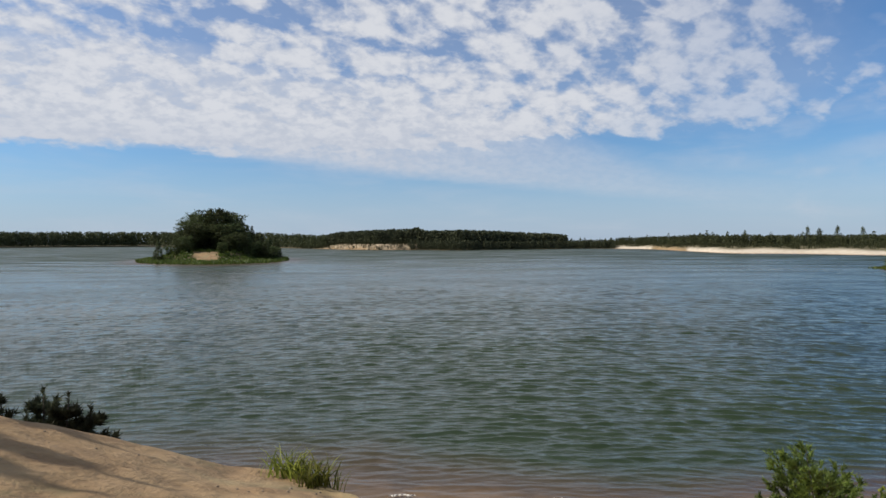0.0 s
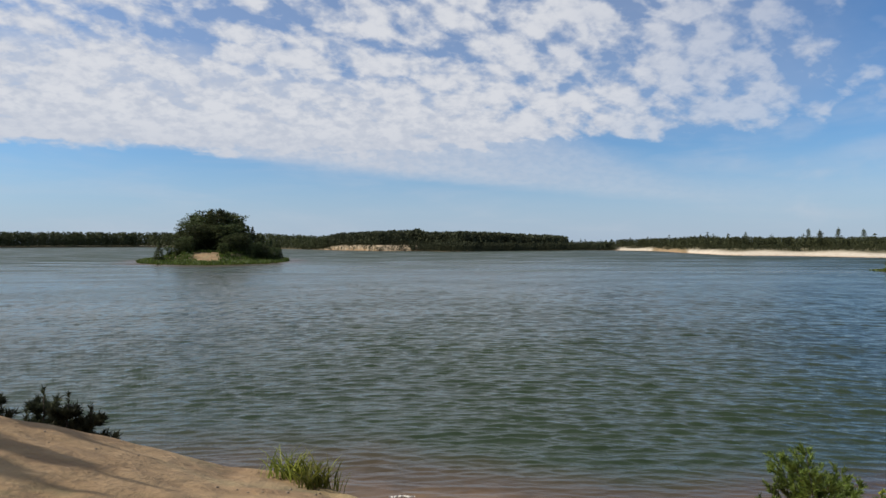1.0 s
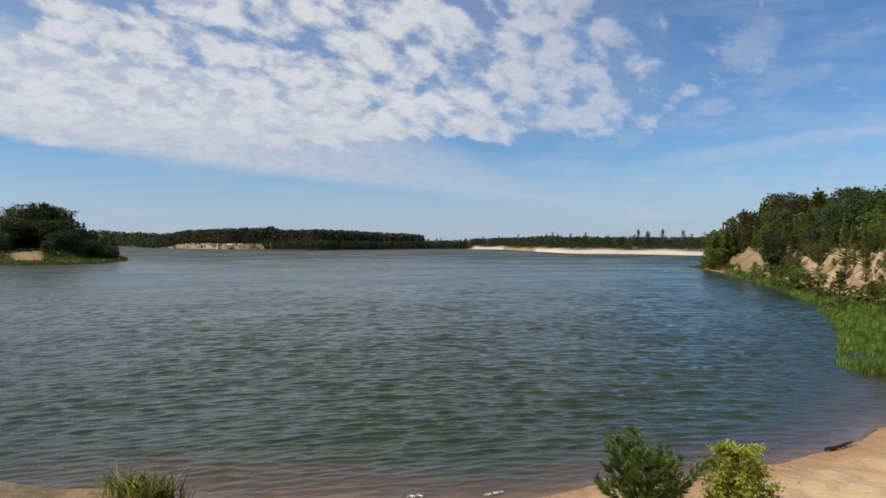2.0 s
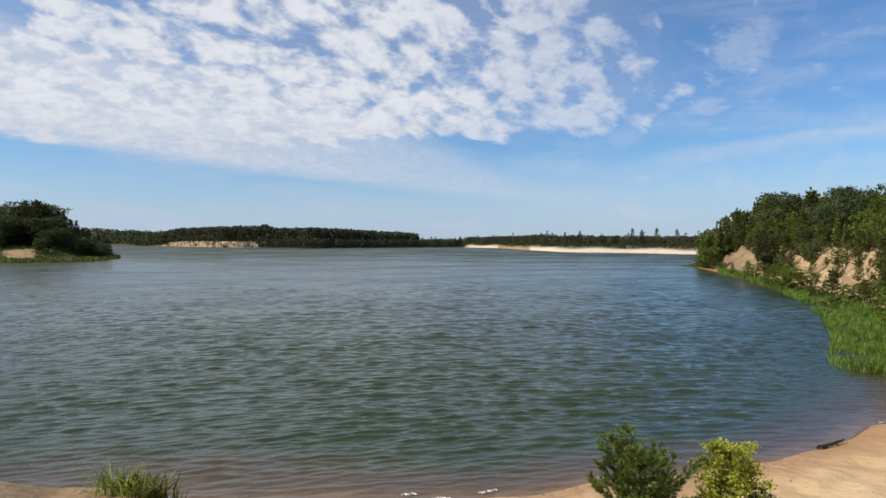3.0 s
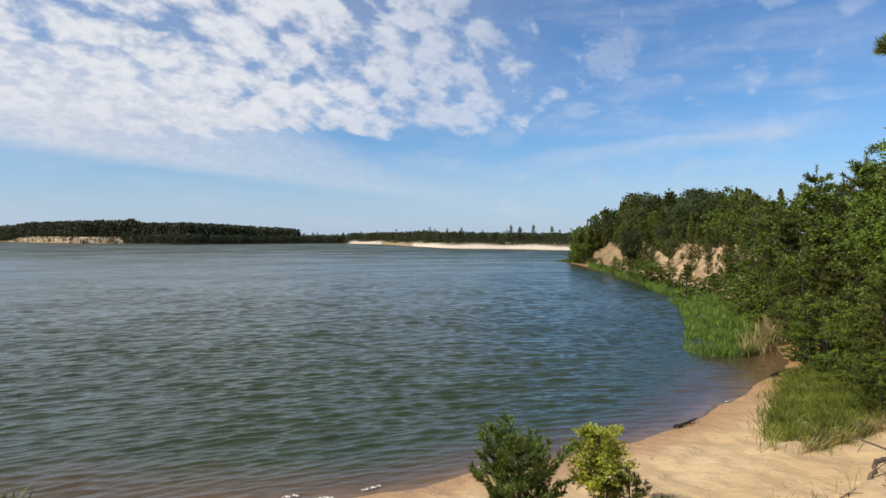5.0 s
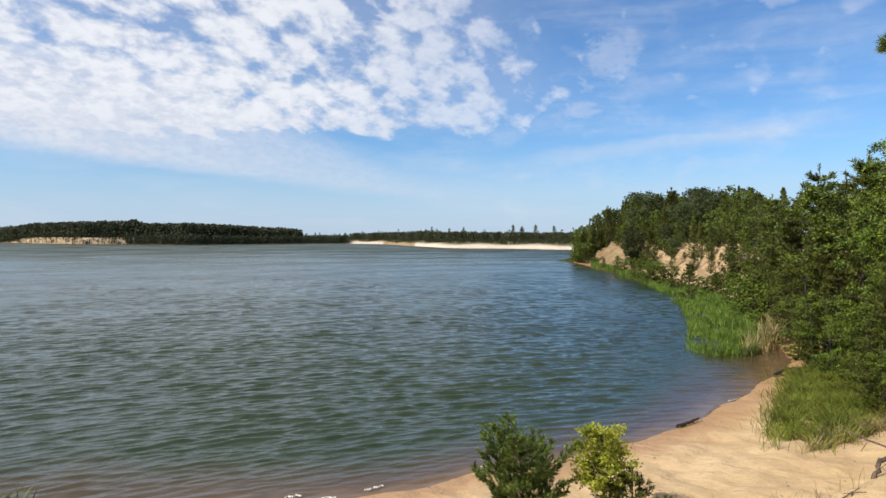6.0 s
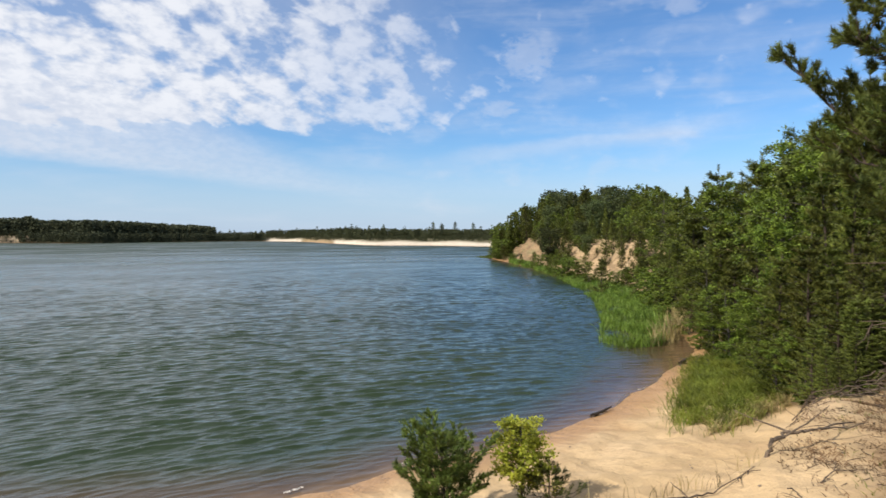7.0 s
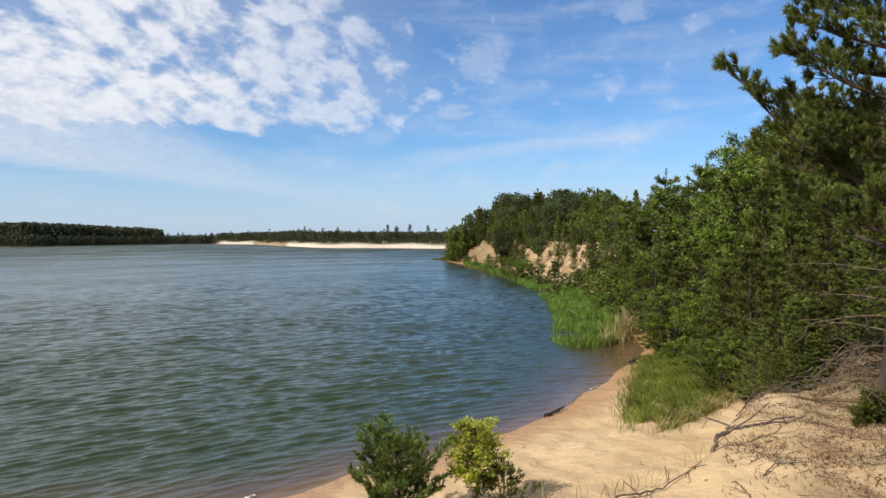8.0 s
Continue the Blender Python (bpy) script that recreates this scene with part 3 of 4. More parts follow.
def pine_tree(seed, h=6.0, whorls=13, low=0.1, wide=0.27, shoots=11, needle=0.15, width=0.013, count=13, label="", name="pine_tree", mat=None, group="trees on the bank", rounded=False):
    """A pine: whorls of rising branches, each set with brushes of needles."""
    g = np.random.default_rng(seed)
    t = np.linspace(0, 1, 8)
    mid = np.stack([0.02 * h * np.sin(3 * t + seed), 0.02 * h * np.sin(4 * t + 2 * seed), h * t - 0.12 * (1 - t)], 1)
    wood, crown = Soup(), Soup()
    wood.tube(mid, h * 0.013 * (1 - t) + 0.008, 8)
    for k in range(whorls):
        u = low + (0.96 - low) * (k + 0.3) / whorls
        for b in range(g.integers(4, 7)):
            turn = b * 2 * math.pi / 5.5 + k * 0.9 + g.normal(0, 0.25)
            reach = wide * h * (0.62 * math.sqrt(max(0.05, 1 - ((u - 0.56) / 0.5) ** 2)) if rounded else (1.05 - u) ** 0.8) * g.uniform(0.6, 1.12)
            at = np.array([np.interp(u, t, mid[:, c]) for c in range(3)])
            q = np.linspace(0, 1, 4)
            rise = g.uniform(0.15, 0.55) + 0.5 * u
            limb = at + np.stack([np.cos(turn) * q * reach, np.sin(turn) * q * reach, reach * (rise * q * q * 0.8 + 0.12 * q)], 1)
            limb += g.normal(0, 0.025 * reach, limb.shape) * q[:, None]
            wood.tube(limb, 0.004 * h * (1.1 - u) * (1 - q) + 0.004, 3)
            pos = g.uniform(0.2, 1, shoots)
            c = np.stack([np.interp(pos, q, limb[:, m]) for m in range(3)], 1)
            across = np.array([-np.sin(turn), np.cos(turn), 0.0])
            off = g.normal(0, 0.24, (shoots, 1)) * reach * (1.2 - pos[:, None])
            c = c + across * off + np.array([0, 0, 0.3]) * np.abs(off)
            d = np.array([np.cos(turn), np.sin(turn), 0.0]) * 0.55 + across * np.sign(off) * 0.35 + np.array([0, 0, 0.75]) + g.normal(0, 0.28, (shoots, 3))
            crown.brushes(c, d, 0.14 * (0.5 + h / 8), needle, g, count, width)
    crown.brushes(mid[-1:] - [[0, 0, 0.15]], np.array([[0, 0, 1.0]]), 0.3, needle, g, 30, width)
    root = tagged(new(name), label=label or "young green pine with upswept needle branches", category="tree", group=group)
    part("trunk", wood, BARK, root, smooth=True)
    part("crown", crown, mat or NEEDLE, root)
    return root


def spruce_tree(seed, h=6.0, count=1500, leaf=0.17, wide=0.17, mat=None, label=""):
    """A pointed spruce: drooping tiers narrowing to a leader."""
    g = np.random.default_rng(seed)
    wood, crown = Soup(), Soup()
    t = np.linspace(0, 1, 5)
    wood.tube(np.stack([0 * t, 0 * t, h * t - 0.1], 1), 0.012 * h * (1 - t) + 0.01, 6)
    u = 0.04 + 0.96 * g.uniform(0, 1, count) ** 1.25
    tier = 1 - 0.35 * ((u * 15 + 0.15 * g.normal(size=count)) % 1.0)
    lobes = 1 + 0.22 * np.sin(5 * g.uniform(0, 6.28, count))
    r = wide * h * (1.03 - u) ** 0.85 * tier * lobes * g.uniform(0.35, 1.0, count) ** 0.6
    a = g.uniform(0, 6.283, count)
    c = np.stack([r * np.cos(a), r * np.sin(a), u * h - 0.22 * r], 1)
    crown.leaves(c, leaf * (1.15 - 0.6 * u), g, 0.5, 0.6)
    for k in range(26):
        v = 0.08 + 0.85 * k / 26
        turn, reach = k * 2.4, wide * h * (1 - v) * 0.85
        q = np.linspace(0, 1, 3)
        wood.tube(np.stack([np.cos(turn) * q * reach, np.sin(turn) * q * reach, v * h - 0.22 * q * reach], 1), 0.02 * (1 - q) + 0.005, 3)
    root = tagged(new("spruce_tree"), label=label or "slim dark green spruce with a pointed top", category="tree", group="trees on the bank")
    part("trunk", wood, BARK, root, smooth=True)
    part("crown", crown, mat or NEEDLE, root)
    return root


def set_down(ob, x, y, scale=1.0, turn=0.0, sink=0.05, wide=1.0):
    ob.matrix_basis = pose(x, y, ground_at(x, y) - sink, 0, 0, turn) @ Matrix.Diagonal((scale * wide, scale * wide, scale, 1))
    return ob


def planted(proto, x, y, scale, turn, wide=1.0):
    ob = copy_thing(proto, Matrix.Identity(4))
    return set_down(ob, x, y, scale, turn, 0.05, wide)


def retire(protos):
    for p in protos:
        for o in (*p.children_recursive, p):
            bpy.data.objects.remove(o)


near_leafy = [birch_tree(10 + k, leaf=0.050, count=17000, wide=0.32, low=0.03) for k in range(3)]
near_pines = [pine_tree(20 + k, whorls=14, shoots=15, count=14, needle=0.13, width=0.015, low=0.03, wide=0.24) for k in range(3)]
far_leafy = [birch_tree(30 + k, leaf=0.125, count=4200, wide=0.30, low=0.03, limbs=44, puff=1.2) for k in range(2)]
dark_leafy = [birch_tree(40 + k, leaf=0.12, count=6800, mat=DARK_LEAF, wide=0.30, low=0.03, limbs=52, puff=1.55, label="dark green broadleaf tree with a dense rounded crown") for k in range(3)]
far_pines = [pine_tree(50 + k, wide=0.25, low=0.03, shoots=9, needle=0.24, width=0.04, count=7, label="dark green conifer with a pointed crown", mat=NEEDLE) for k in range(3)]
dark_pines = [spruce_tree(56 + k, mat=DARK_LEAF, wide=0.22, label="dark pointed spruce on the island") for k in range(2)]
far_spruce = [spruce_tree(58 + k, wide=w_) for k, w_ in enumerate((0.15, 0.2))]
protos = dark_pines + far_spruce + near_leafy + near_pines + far_leafy + dark_leafy + far_pines

# skyline of the wood: bearing and slope above the eye
SKY_AZ = [35.0, 36, 38, 41, 44, 48.6, 52.8, 55, 57.3, 59.3, 61, 66, 80]
SKY_UP = [0.004, 0.018, 0.042, 0.067, 0.064, 0.068, 0.070, 0.088, 0.108, 0.130, 0.150, 0.18, 0.21]
g = np.random.default_rng(7)


def wood_row(a, d, leafy, pines, share, full=1.0):
    x, y = polar(a, d)
    z = ground_at(x, y)
    h = float(np.clip((EYE + d * np.interp(a, SKY_AZ, SKY_UP) - z) * full, 1.5, 12))
    pool = leafy if g.uniform() < share else pines
    planted(pool[g.integers(len(pool))], x, y, h / 6.0, g.uniform(0, 360), g.uniform(0.85, 1.2))


# the cape: trees on the bank's brow and behind it
spots = []
for _ in range(9000):
    aa, dd = g.uniform(35.2, 50.5), g.uniform(44, 165)
    x, y = polar(aa, dd)
    back = float(inland(x, y))
    brow = 2.6 if aa < 36.0 else 6.3 if aa < 39.7 else 3.6 if 39.9 < aa < 42.9 else 5.4 - 1.6 * float(wavy(x, y, 11.0, 4))
    if brow < back < 26 and all(math.hypot(x - p, y - q) > 2.5 + 0.02 * back for p, q in spots):
        spots.append((x, y))
        low = 0.5 if back < 9 else 1.0
        wood_row(aa, dd, far_leafy + dark_leafy[:2], far_pines + far_spruce, 0.42 if 38 < aa < 45 else 0.18, low * g.choice([g.uniform(0.6, 0.85), g.uniform(0.88, 1.1)]))
    if len(spots) > 190:
        break
for aa in np.arange(35.35, 38.4, 0.2):
    wood_row(aa + g.uniform(-0.08, 0.08), g.uniform(127, 146), far_leafy, far_pines + far_spruce, 0.35, g.uniform(0.85, 1.1))
# bushes and small pines on the sandy face
for a, d, h, kind in ((38.9, 92, 2.6, 1), (39.4, 90, 2.2, 0), (41.3, 74, 3.0, 0), (41.9, 72, 2.6, 0), (43.2, 68, 2.0, 0), (44.7, 54.0, 3.5, 1), (36.2, 121, 3.0, 1),
                      (35.9, 124, 4.0, 0), (48.2, 50, 3.4, 1), (47.4, 55, 2.2, 0), (49.2, 43, 3.0, 0), (36.9, 112, 1.6, 0), (44.2, 65, 1.6, 1), (50.4, 38, 2.6, 0), (42.6, 69, 2.4, 1), (43.6, 64, 1.4, 0), (46.2, 58, 1.8, 0), (46.8, 55, 2.4, 1), (40.4, 80, 1.6, 0), (37.7, 104, 1.8, 1), (35.4, 128, 3.4, 1), (35.6, 126, 2.4, 0), (48.8, 46, 2.4, 0), (49.9, 40, 3.0, 1)):
    planted((far_leafy, far_pines)[kind][0], *polar(a, d), h / 6.0, g.uniform(0, 360), 1.6 if not kind else 1.2)
# the wall of trees beside the beach
for row, front in enumerate((0, 3.5, 8, 14)):
    for a in np.arange(50.5, 74 if row < 2 else 68, (1.7, 2.1, 1.45, 1.45)[row]):
        aa = a + g.uniform(-0.7, 0.7)
        d = np.interp(aa, [50, 52, 54, 57, 60, 64, 70, 80], [46, 33, 27, 22, 18.2, 16, 14.5, 14]) + front + 3.5 * step(65, 67.5, aa) + g.uniform(-0.6, 1.2)
        wood_row(aa, d, near_leafy, near_pines + (far_spruce[1:] if row == 3 else []), 0.28 if aa < 59 and row < 2 else 0.10, (0.60, 0.84, 0.98, 1.03)[row] * g.uniform(0.88, 1.06))
# scrub scattered over the sandy face
count = 0
while count < 52:
    aa, dd = g.uniform(36, 50.5), g.uniform(36, 128)
    back = float(inland(*polar(aa, dd)))
    if 2.5 < back < 8.0 and (39.6 < aa < 43.2 or aa > 47 or g.uniform() < 0.25):
        count += 1
        kind = g.uniform() < 0.7
        planted((far_leafy, far_pines)[kind][g.integers(2)], *polar(aa, dd), g.uniform(0.9, 2.4) / 6.0, g.uniform(0, 360), 1.3 if kind else 1.5)
# low growth along the wood's foot
for a in np.arange(52.6, 65.6, 1.4):
    aa = a + g.uniform(-0.4, 0.4)
    d = np.interp(aa, [50, 52, 54, 57, 60, 64, 70, 80], [46, 32, 26, 21, 17.2, 15, 13.3, 13]) + g.uniform(-0.6, 0.6)
    pool = near_leafy if aa < 61 else near_pines
    planted(pool[g.integers(3)], *polar(aa, d), g.uniform(1.6, 2.8) / 6.0, g.uniform(0, 360), 1.5)
for a in np.arange(61.2, 65.5, 0.85):
    planted(near_pines[g.integers(3)], *polar(a + g.uniform(-0.3, 0.3), g.uniform(13.2, 14.6)), g.uniform(0.8, 1.7) / 6.0, g.uniform(0, 360), 1.5)
for a in np.arange(65.8, 72.5, 0.8):
    planted(near_pines[g.integers(3)], *polar(a + g.uniform(-0.3, 0.3), g.uniform(14.5, 17.5)), g.uniform(1.0, 2.4) / 6.0, g.uniform(0, 360), 1.4)
# island
for a, d, h, kind in ((-21.7, 150, 7.2, 0), (-21.0, 152, 9.0, 0), (-20.3, 155, 10.0, 0), (-19.7, 151, 10.4, 0), (-19.0, 155, 10.2, 0), (-18.4, 152, 9.4, 0),
                      (-20.6, 149, 6.6, 0), (-19.9, 149, 6.4, 0), (-19.2, 148, 6.2, 0), (-18.6, 148, 6.6, 0), (-21.4, 148, 6.0, 0), (-18.0, 150, 7.0, 0),
                      (-17.6, 151, 9.6, 1), (-17.9, 148, 7.4, 1), (-17.1, 149, 7.4, 1), (-16.7, 151, 7.4, 1), (-16.3, 148, 6.2, 1), (-15.9, 150, 7.0, 1), (-15.5, 148, 5.8, 1),
                      (-15.2, 150, 6.4, 1), (-14.8, 149, 6.6, 1), (-14.5, 150, 5.4, 1), (-17.2, 146, 4.6, 1), (-16.4, 146, 4.0, 0), (-15.7, 146, 3.6, 0), (-14.9, 147, 3.4, 0),
                      (-17.8, 146, 4.6, 0), (-18.6, 146, 4.0, 0), (-19.2, 145, 2.8, 0), (-22.3, 149, 5.0, 0), (-21.9, 147, 4.0, 0), (-22.7, 147, 3.0, 0), (-24.1, 147, 6.0, 1), (-23.3, 149, 2.6, 0)):
    planted((dark_leafy, dark_pines)[kind][g.integers(len((dark_leafy, dark_pines)[kind]))], *polar(a, 194 + 3.2 * (d - 150)), h * (1.02 if kind else 1.16) / 6.0, g.uniform(0, 360), 1.5 if kind else 1.35)
# pines standing above the far beach wood
for a, h in ((29.8, 11.5), (30.6, 10.5), (31.8, 12), (33.4, 11), (25.4, 10), (22.0, 9.5)):
    planted(far_pines[g.integers(3)], *polar(a, float(np.interp(a, FAR_AZ, FAR_D)) + 62), 0.74 * h / 6.0, g.uniform(0, 360), 1.0)
retire(protos)


# ---- far woods ----
def far_wood(name, a0, a1, back, depth, count, height, seed, mat, label, wide=0.2, tall=0.02):
    """Trees past counting on the far shore, each with a stem and ragged tiers."""
    g = np.random.default_rng(seed)
    s = Soup()
    a = g.uniform(a0, a1, count)
    d = np.interp(a, FAR_AZ, FAR_D) + back + depth * g.uniform(0, 1, count) ** 1.2
    x, y = d * np.sin(np.radians(a)), d * np.cos(np.radians(a))
    z = land(x, y)[0]
    h = height(a) * g.uniform(0.8, 1.06, count)
    h[g.uniform(0, 1, count) < tall] *= 1.3
    for k in range(count):
        s.tube([(x[k], y[k], z[k] - 0.3), (x[k], y[k], z[k] + h[k] * 0.9)], [0.2, 0.05], 3)
        u = g.uniform(0.10, 0.98, 52)
        r = wide * h[k] * np.clip(1.08 - u, 0, 1) ** 0.75 * 1.15 * g.uniform(0.2, 1, 52)
        t = g.uniform(0, 6.28, 52)
        s.leaves(np.stack([x[k] + r * np.cos(t), y[k] + r * np.sin(t), z[k] + u * h[k]], 1), 0.062 * h[k], g, 0.3, 0.8)
    return alone(name, s, mat, label=label, category="forest", kind="stuff")


far_wood("far_forest", -60, -10.5, 10, 45, 2000, lambda a: np.interp(a, [-60, -25, -16, -14, -10], [22, 22, 17, 13.0, 9.5]), 1, FOREST, "dark forest along the distant shore", 0.42, 0.0)
far_wood("pine_forest", -12.6, 11, 18, 45, 2600, lambda a: np.interp(a, [-12.6, -11.5, -10, -3, -1.8, 5, 11], [5.5, 8.2, 8.8, 9.8, 11.8, 11.2, 9.0]), 2, SPRUCE, "dense dark pine forest above the sandy bluff", 0.3, 0.0)
far_wood("bluff_shrubs", -13, -2.0, 2, 13, 330, lambda a: 0.5 + 1.5 * (1 + np.sin(a * 97)), 6, FOREST, "scattered low shrubs on the sandy bluff", 0.6)
far_wood("shore_thicket", -3.0, 11.2, 2, 10, 420, lambda a: 5.5 + 0 * a, 3, SPRUCE, "low dark thicket at the water's edge", 0.3)
far_wood("low_forest", 11, 15.1, 3, 30, 320, lambda a: 5.4 + 0 * a, 4, SPRUCE, "low dark trees on a far spit", 0.3, 0.05)
far_wood("beach_scrub", 15.2, 42, 20, 24, 1500, lambda a: 0.6 + 0.7 * (1 + np.sin(a * 83)), 7, FOREST, "low green scrub behind the far sand beach", 0.5)
far_wood("beach_forest", 15.2, 62, 42, 50, 3000, lambda a: np.interp(a, [15, 19, 22, 26, 36], [5.2, 5.6, 5.8, 5.0, 4.6]), 5, FOREST, "green forest behind the far sand beach", 0.34, 0.012)


# ---- reeds and grass ----
def scatter(count, ring, seed):
    """Places inside a ring of bearings and distances."""
    g = np.random.default_rng(seed)
    p = np.array([polar(a, d) for a, d in ring])
    lo, hi = p.min(0), p.max(0)
    got = []
    while sum(map(len, got)) < count:
        q = g.uniform(lo, hi, (count * 2, 2))
        odd = np.zeros(len(q), bool)
        for (ax, ay), (bx, by) in zip(p, np.roll(p, -1, 0)):
            cross = (ay > q[:, 1]) != (by > q[:, 1])
            odd ^= cross & (q[:, 0] < (bx - ax) * (q[:, 1] - ay) / (by - ay + 1e-12) + ax)
        got.append(q[odd])
    return np.concatenate(got)[:count]


def on_ground(q):
    return np.concatenate([q, np.maximum(land(q[:, 0], q[:, 1])[0], -0.4)[:, None] - 0.02], 1)


def on_isle(across, along):
    return np.stack([ISLE[0] + across * ISLE_WAY[1] + along * ISLE_WAY[0], ISLE[1] - across * ISLE_WAY[0] + along * ISLE_WAY[1]], 1)


g = np.random.default_rng(9)


def thinned(q, size, cut, seed):
    """Leaves only the places inside uneven drifts."""
    return q[wavy(q[:, 0], q[:, 1], size, seed) + 0.5 * wavy(q[:, 0], q[:, 1], size * 0.37, seed + 3) > cut]


s = Soup()
q = thinned(scatter(15000, [(44.6, 30.0), (47, 28.8), (49.6, 29.8), (51.0, 34), (49.6, 46), (47, 55), (44.2, 47), (44.8, 38)], 1), 5.0, -0.30, 2)
s.blades(on_ground(q), 0.82 + 0.24 * wavy(q[:, 0], q[:, 1], 3.4, 4), 0.014, 0.22, g)
q = thinned(scatter(9000, [(44.9, 45), (48, 50), (46.2, 60), (42.4, 74), (39.8, 89), (39.5, 87), (42.2, 64)], 2), 9.0, -0.35, 3)
s.blades(on_ground(q), 0.8 + 0.22 * wavy(q[:, 0], q[:, 1], 8.0, 6), 0.026, 0.25, g)
q = thinned(scatter(2600, [(39.9, 91), (39.4, 86), (38.0, 98), (36.6, 112), (36.8, 117), (38.3, 103)], 22), 9.0, -0.4, 5)
s.blades(on_ground(q), 0.75, 0.036, 0.25, g)
alone("reed_bed", s, REED, label="bright green reeds standing in the shallow cove", category="reeds", kind="stuff")
s = Soup()
q = scatter(700, [(33.7, 138), (35.3, 132), (35.6, 140), (34.2, 143)], 21)
s.blades(on_ground(q), 0.7, 0.06, 0.16, g)
alone("spit_reeds", s, REED, label="low green reeds off the tip of the cape", category="reeds", kind="stuff")
s = Soup()
q = scatter(300, [(48.6, 29.4), (50.4, 30), (51.8, 34), (51, 40), (50.2, 34)], 3)
s.blades(on_ground(q), 1.35, 0.016, 0.2, g)
alone("dry_reeds", s, DRY, label="dry straw-coloured reeds at the reed bed's edge", category="reeds", kind="stuff")
s = Soup()
t = g.uniform(0, 6.283, 8000)
k = g.uniform(0.82, 1.07, 8000)
q = on_isle(19.8 * k * np.cos(t), 42.3 * k * np.sin(t))
s.blades(on_ground(q), 0.85 + 0.3 * wavy(q[:, 0], q[:, 1], 9.0, 2), 0.09, 0.35, g)
q = on_isle(g.uniform(-19, 19, 14000), g.uniform(-42, 10, 14000))
lie = land(q[:, 0], q[:, 1])
q = q[(lie[0] > 0.15) & (lie[1] > 0.6)]
s.blades(on_ground(q), 0.7, 0.11, 0.3, g)
alone("island_reeds", s, ISLE_REED, label="green reeds ringing the small island", category="reeds", kind="stuff")
s = Soup()
q = scatter(17000, [(52.4, 26), (52.0, 19.5), (51.6, 16.6), (52.5, 15.0), (54, 15.2), (55.6, 16.2), (57.2, 17.4), (59, 19), (58, 21), (55, 26)], 5)
q = thinned(q + g.normal(0, 0.3, q.shape), 2.4, -0.3, 2)
s.blades(on_ground(q), 0.40 + 0.14 * wavy(q[:, 0], q[:, 1], 2.0, 4), 0.008, 0.5, g)
alone("grass_patch", s, MEADOW, label="tall green grass at the foot of the trees", category="grass", kind="stuff")


s = Soup()
q = thinned(scatter(1500, [(53.2, 14.8), (55.5, 15.4), (57.5, 16.6), (59.6, 17.4), (59.2, 18.2), (56.5, 17.2), (54, 15.8)], 25), 0.9, -0.1, 3)
s.blades(on_ground(q), 0.34, 0.006, 0.6, g)
alone("straw_fringe", s, DRY, label="dry straw stalks fringing the green grass", category="grass", kind="stuff")


def grass_clump(name, a, d, spread, height, count, seed, mat, label):
    g = np.random.default_rng(seed)
    x, y = polar(a, d)
    q = np.stack([x + g.normal(0, spread, count), y + g.normal(0, spread * 0.6, count)], 1)
    s = Soup()
    s.blades(on_ground(q), height, 0.010, 0.5, g)
    return alone(name, s, mat, label=label, category="grass")


grass_clump("grass_clump", -13.4, 8.7, 0.18, 0.34, 120, 1, BANK_GRASS, "green grass clump on the edge of the sand bank")
grass_clump("grass_clump", -11.2, 8.1, 0.13, 0.34, 100, 2, BANK_GRASS, "green grass clump on the edge of the sand bank")

# ---- plants near the beach ----
young_pine = pine_tree(71, h=1.36, whorls=9, low=0.2, wide=0.92, shoots=34, rounded=True, mat=YOUNG_NEEDLE, needle=0.062, width=0.006, count=30, name="young_pine", label="small bushy green pine growing on the beach", group="saplings")
set_down(young_pine, *polar(30.8, 9.4), 1.0, 20)
low_pine = pine_tree(73, h=0.80, whorls=4, low=0.2, wide=0.95, shoots=9, mat=YOUNG_NEEDLE, needle=0.07, width=0.0045, count=24, name="young_pine", label="small low pine beside the yellow-green sapling", group="saplings")
set_down(low_pine, *polar(40.2, 9.75), 1.0, 70)
sapling = birch_tree(74, h=1.48, leaf=0.034, count=4400, mat=YELLOW_LEAF, wide=0.25, low=0.38, label="small yellow-green birch sapling on the beach")
sapling.name = "birch_sapling"
tagged(sapling, group="saplings")
set_down(sapling, *polar(37.8, 9.9), 1.0, 0)
seedling = pine_tree(76, h=0.48, whorls=5, low=0.1, wide=0.5, shoots=14, mat=NEEDLE, needle=0.075, width=0.006, count=24, name="young_pine", label="low green pine at the foot of the old pine", group="saplings")
set_down(seedling, *polar(68.9, 9.8), 1.0, 10)
for k, (a, d, h) in enumerate(((-36.8, 12.6, 2.3), (-35.2, 13.0, 1.9), (-32.4, 12.8, 2.3), (-31.2, 12.8, 1.9), (-30.0, 12.6, 1.9), (-29.0, 12.3, 2.0), (-30.6, 12.3, 2.2), (-36.0, 12.2, 2.5), (-33.4, 12.9, 1.9))):
    bush = pine_tree(80 + k, h=h, whorls=7, low=0.08, wide=0.30, shoots=18, needle=0.11, width=0.014, count=14, mat=SPRUCE, name="pine_bush", label="dark young pine below the sand bank", group="bushes on the bank")
    set_down(bush, *polar(a, d), 1.0, 50 * k)


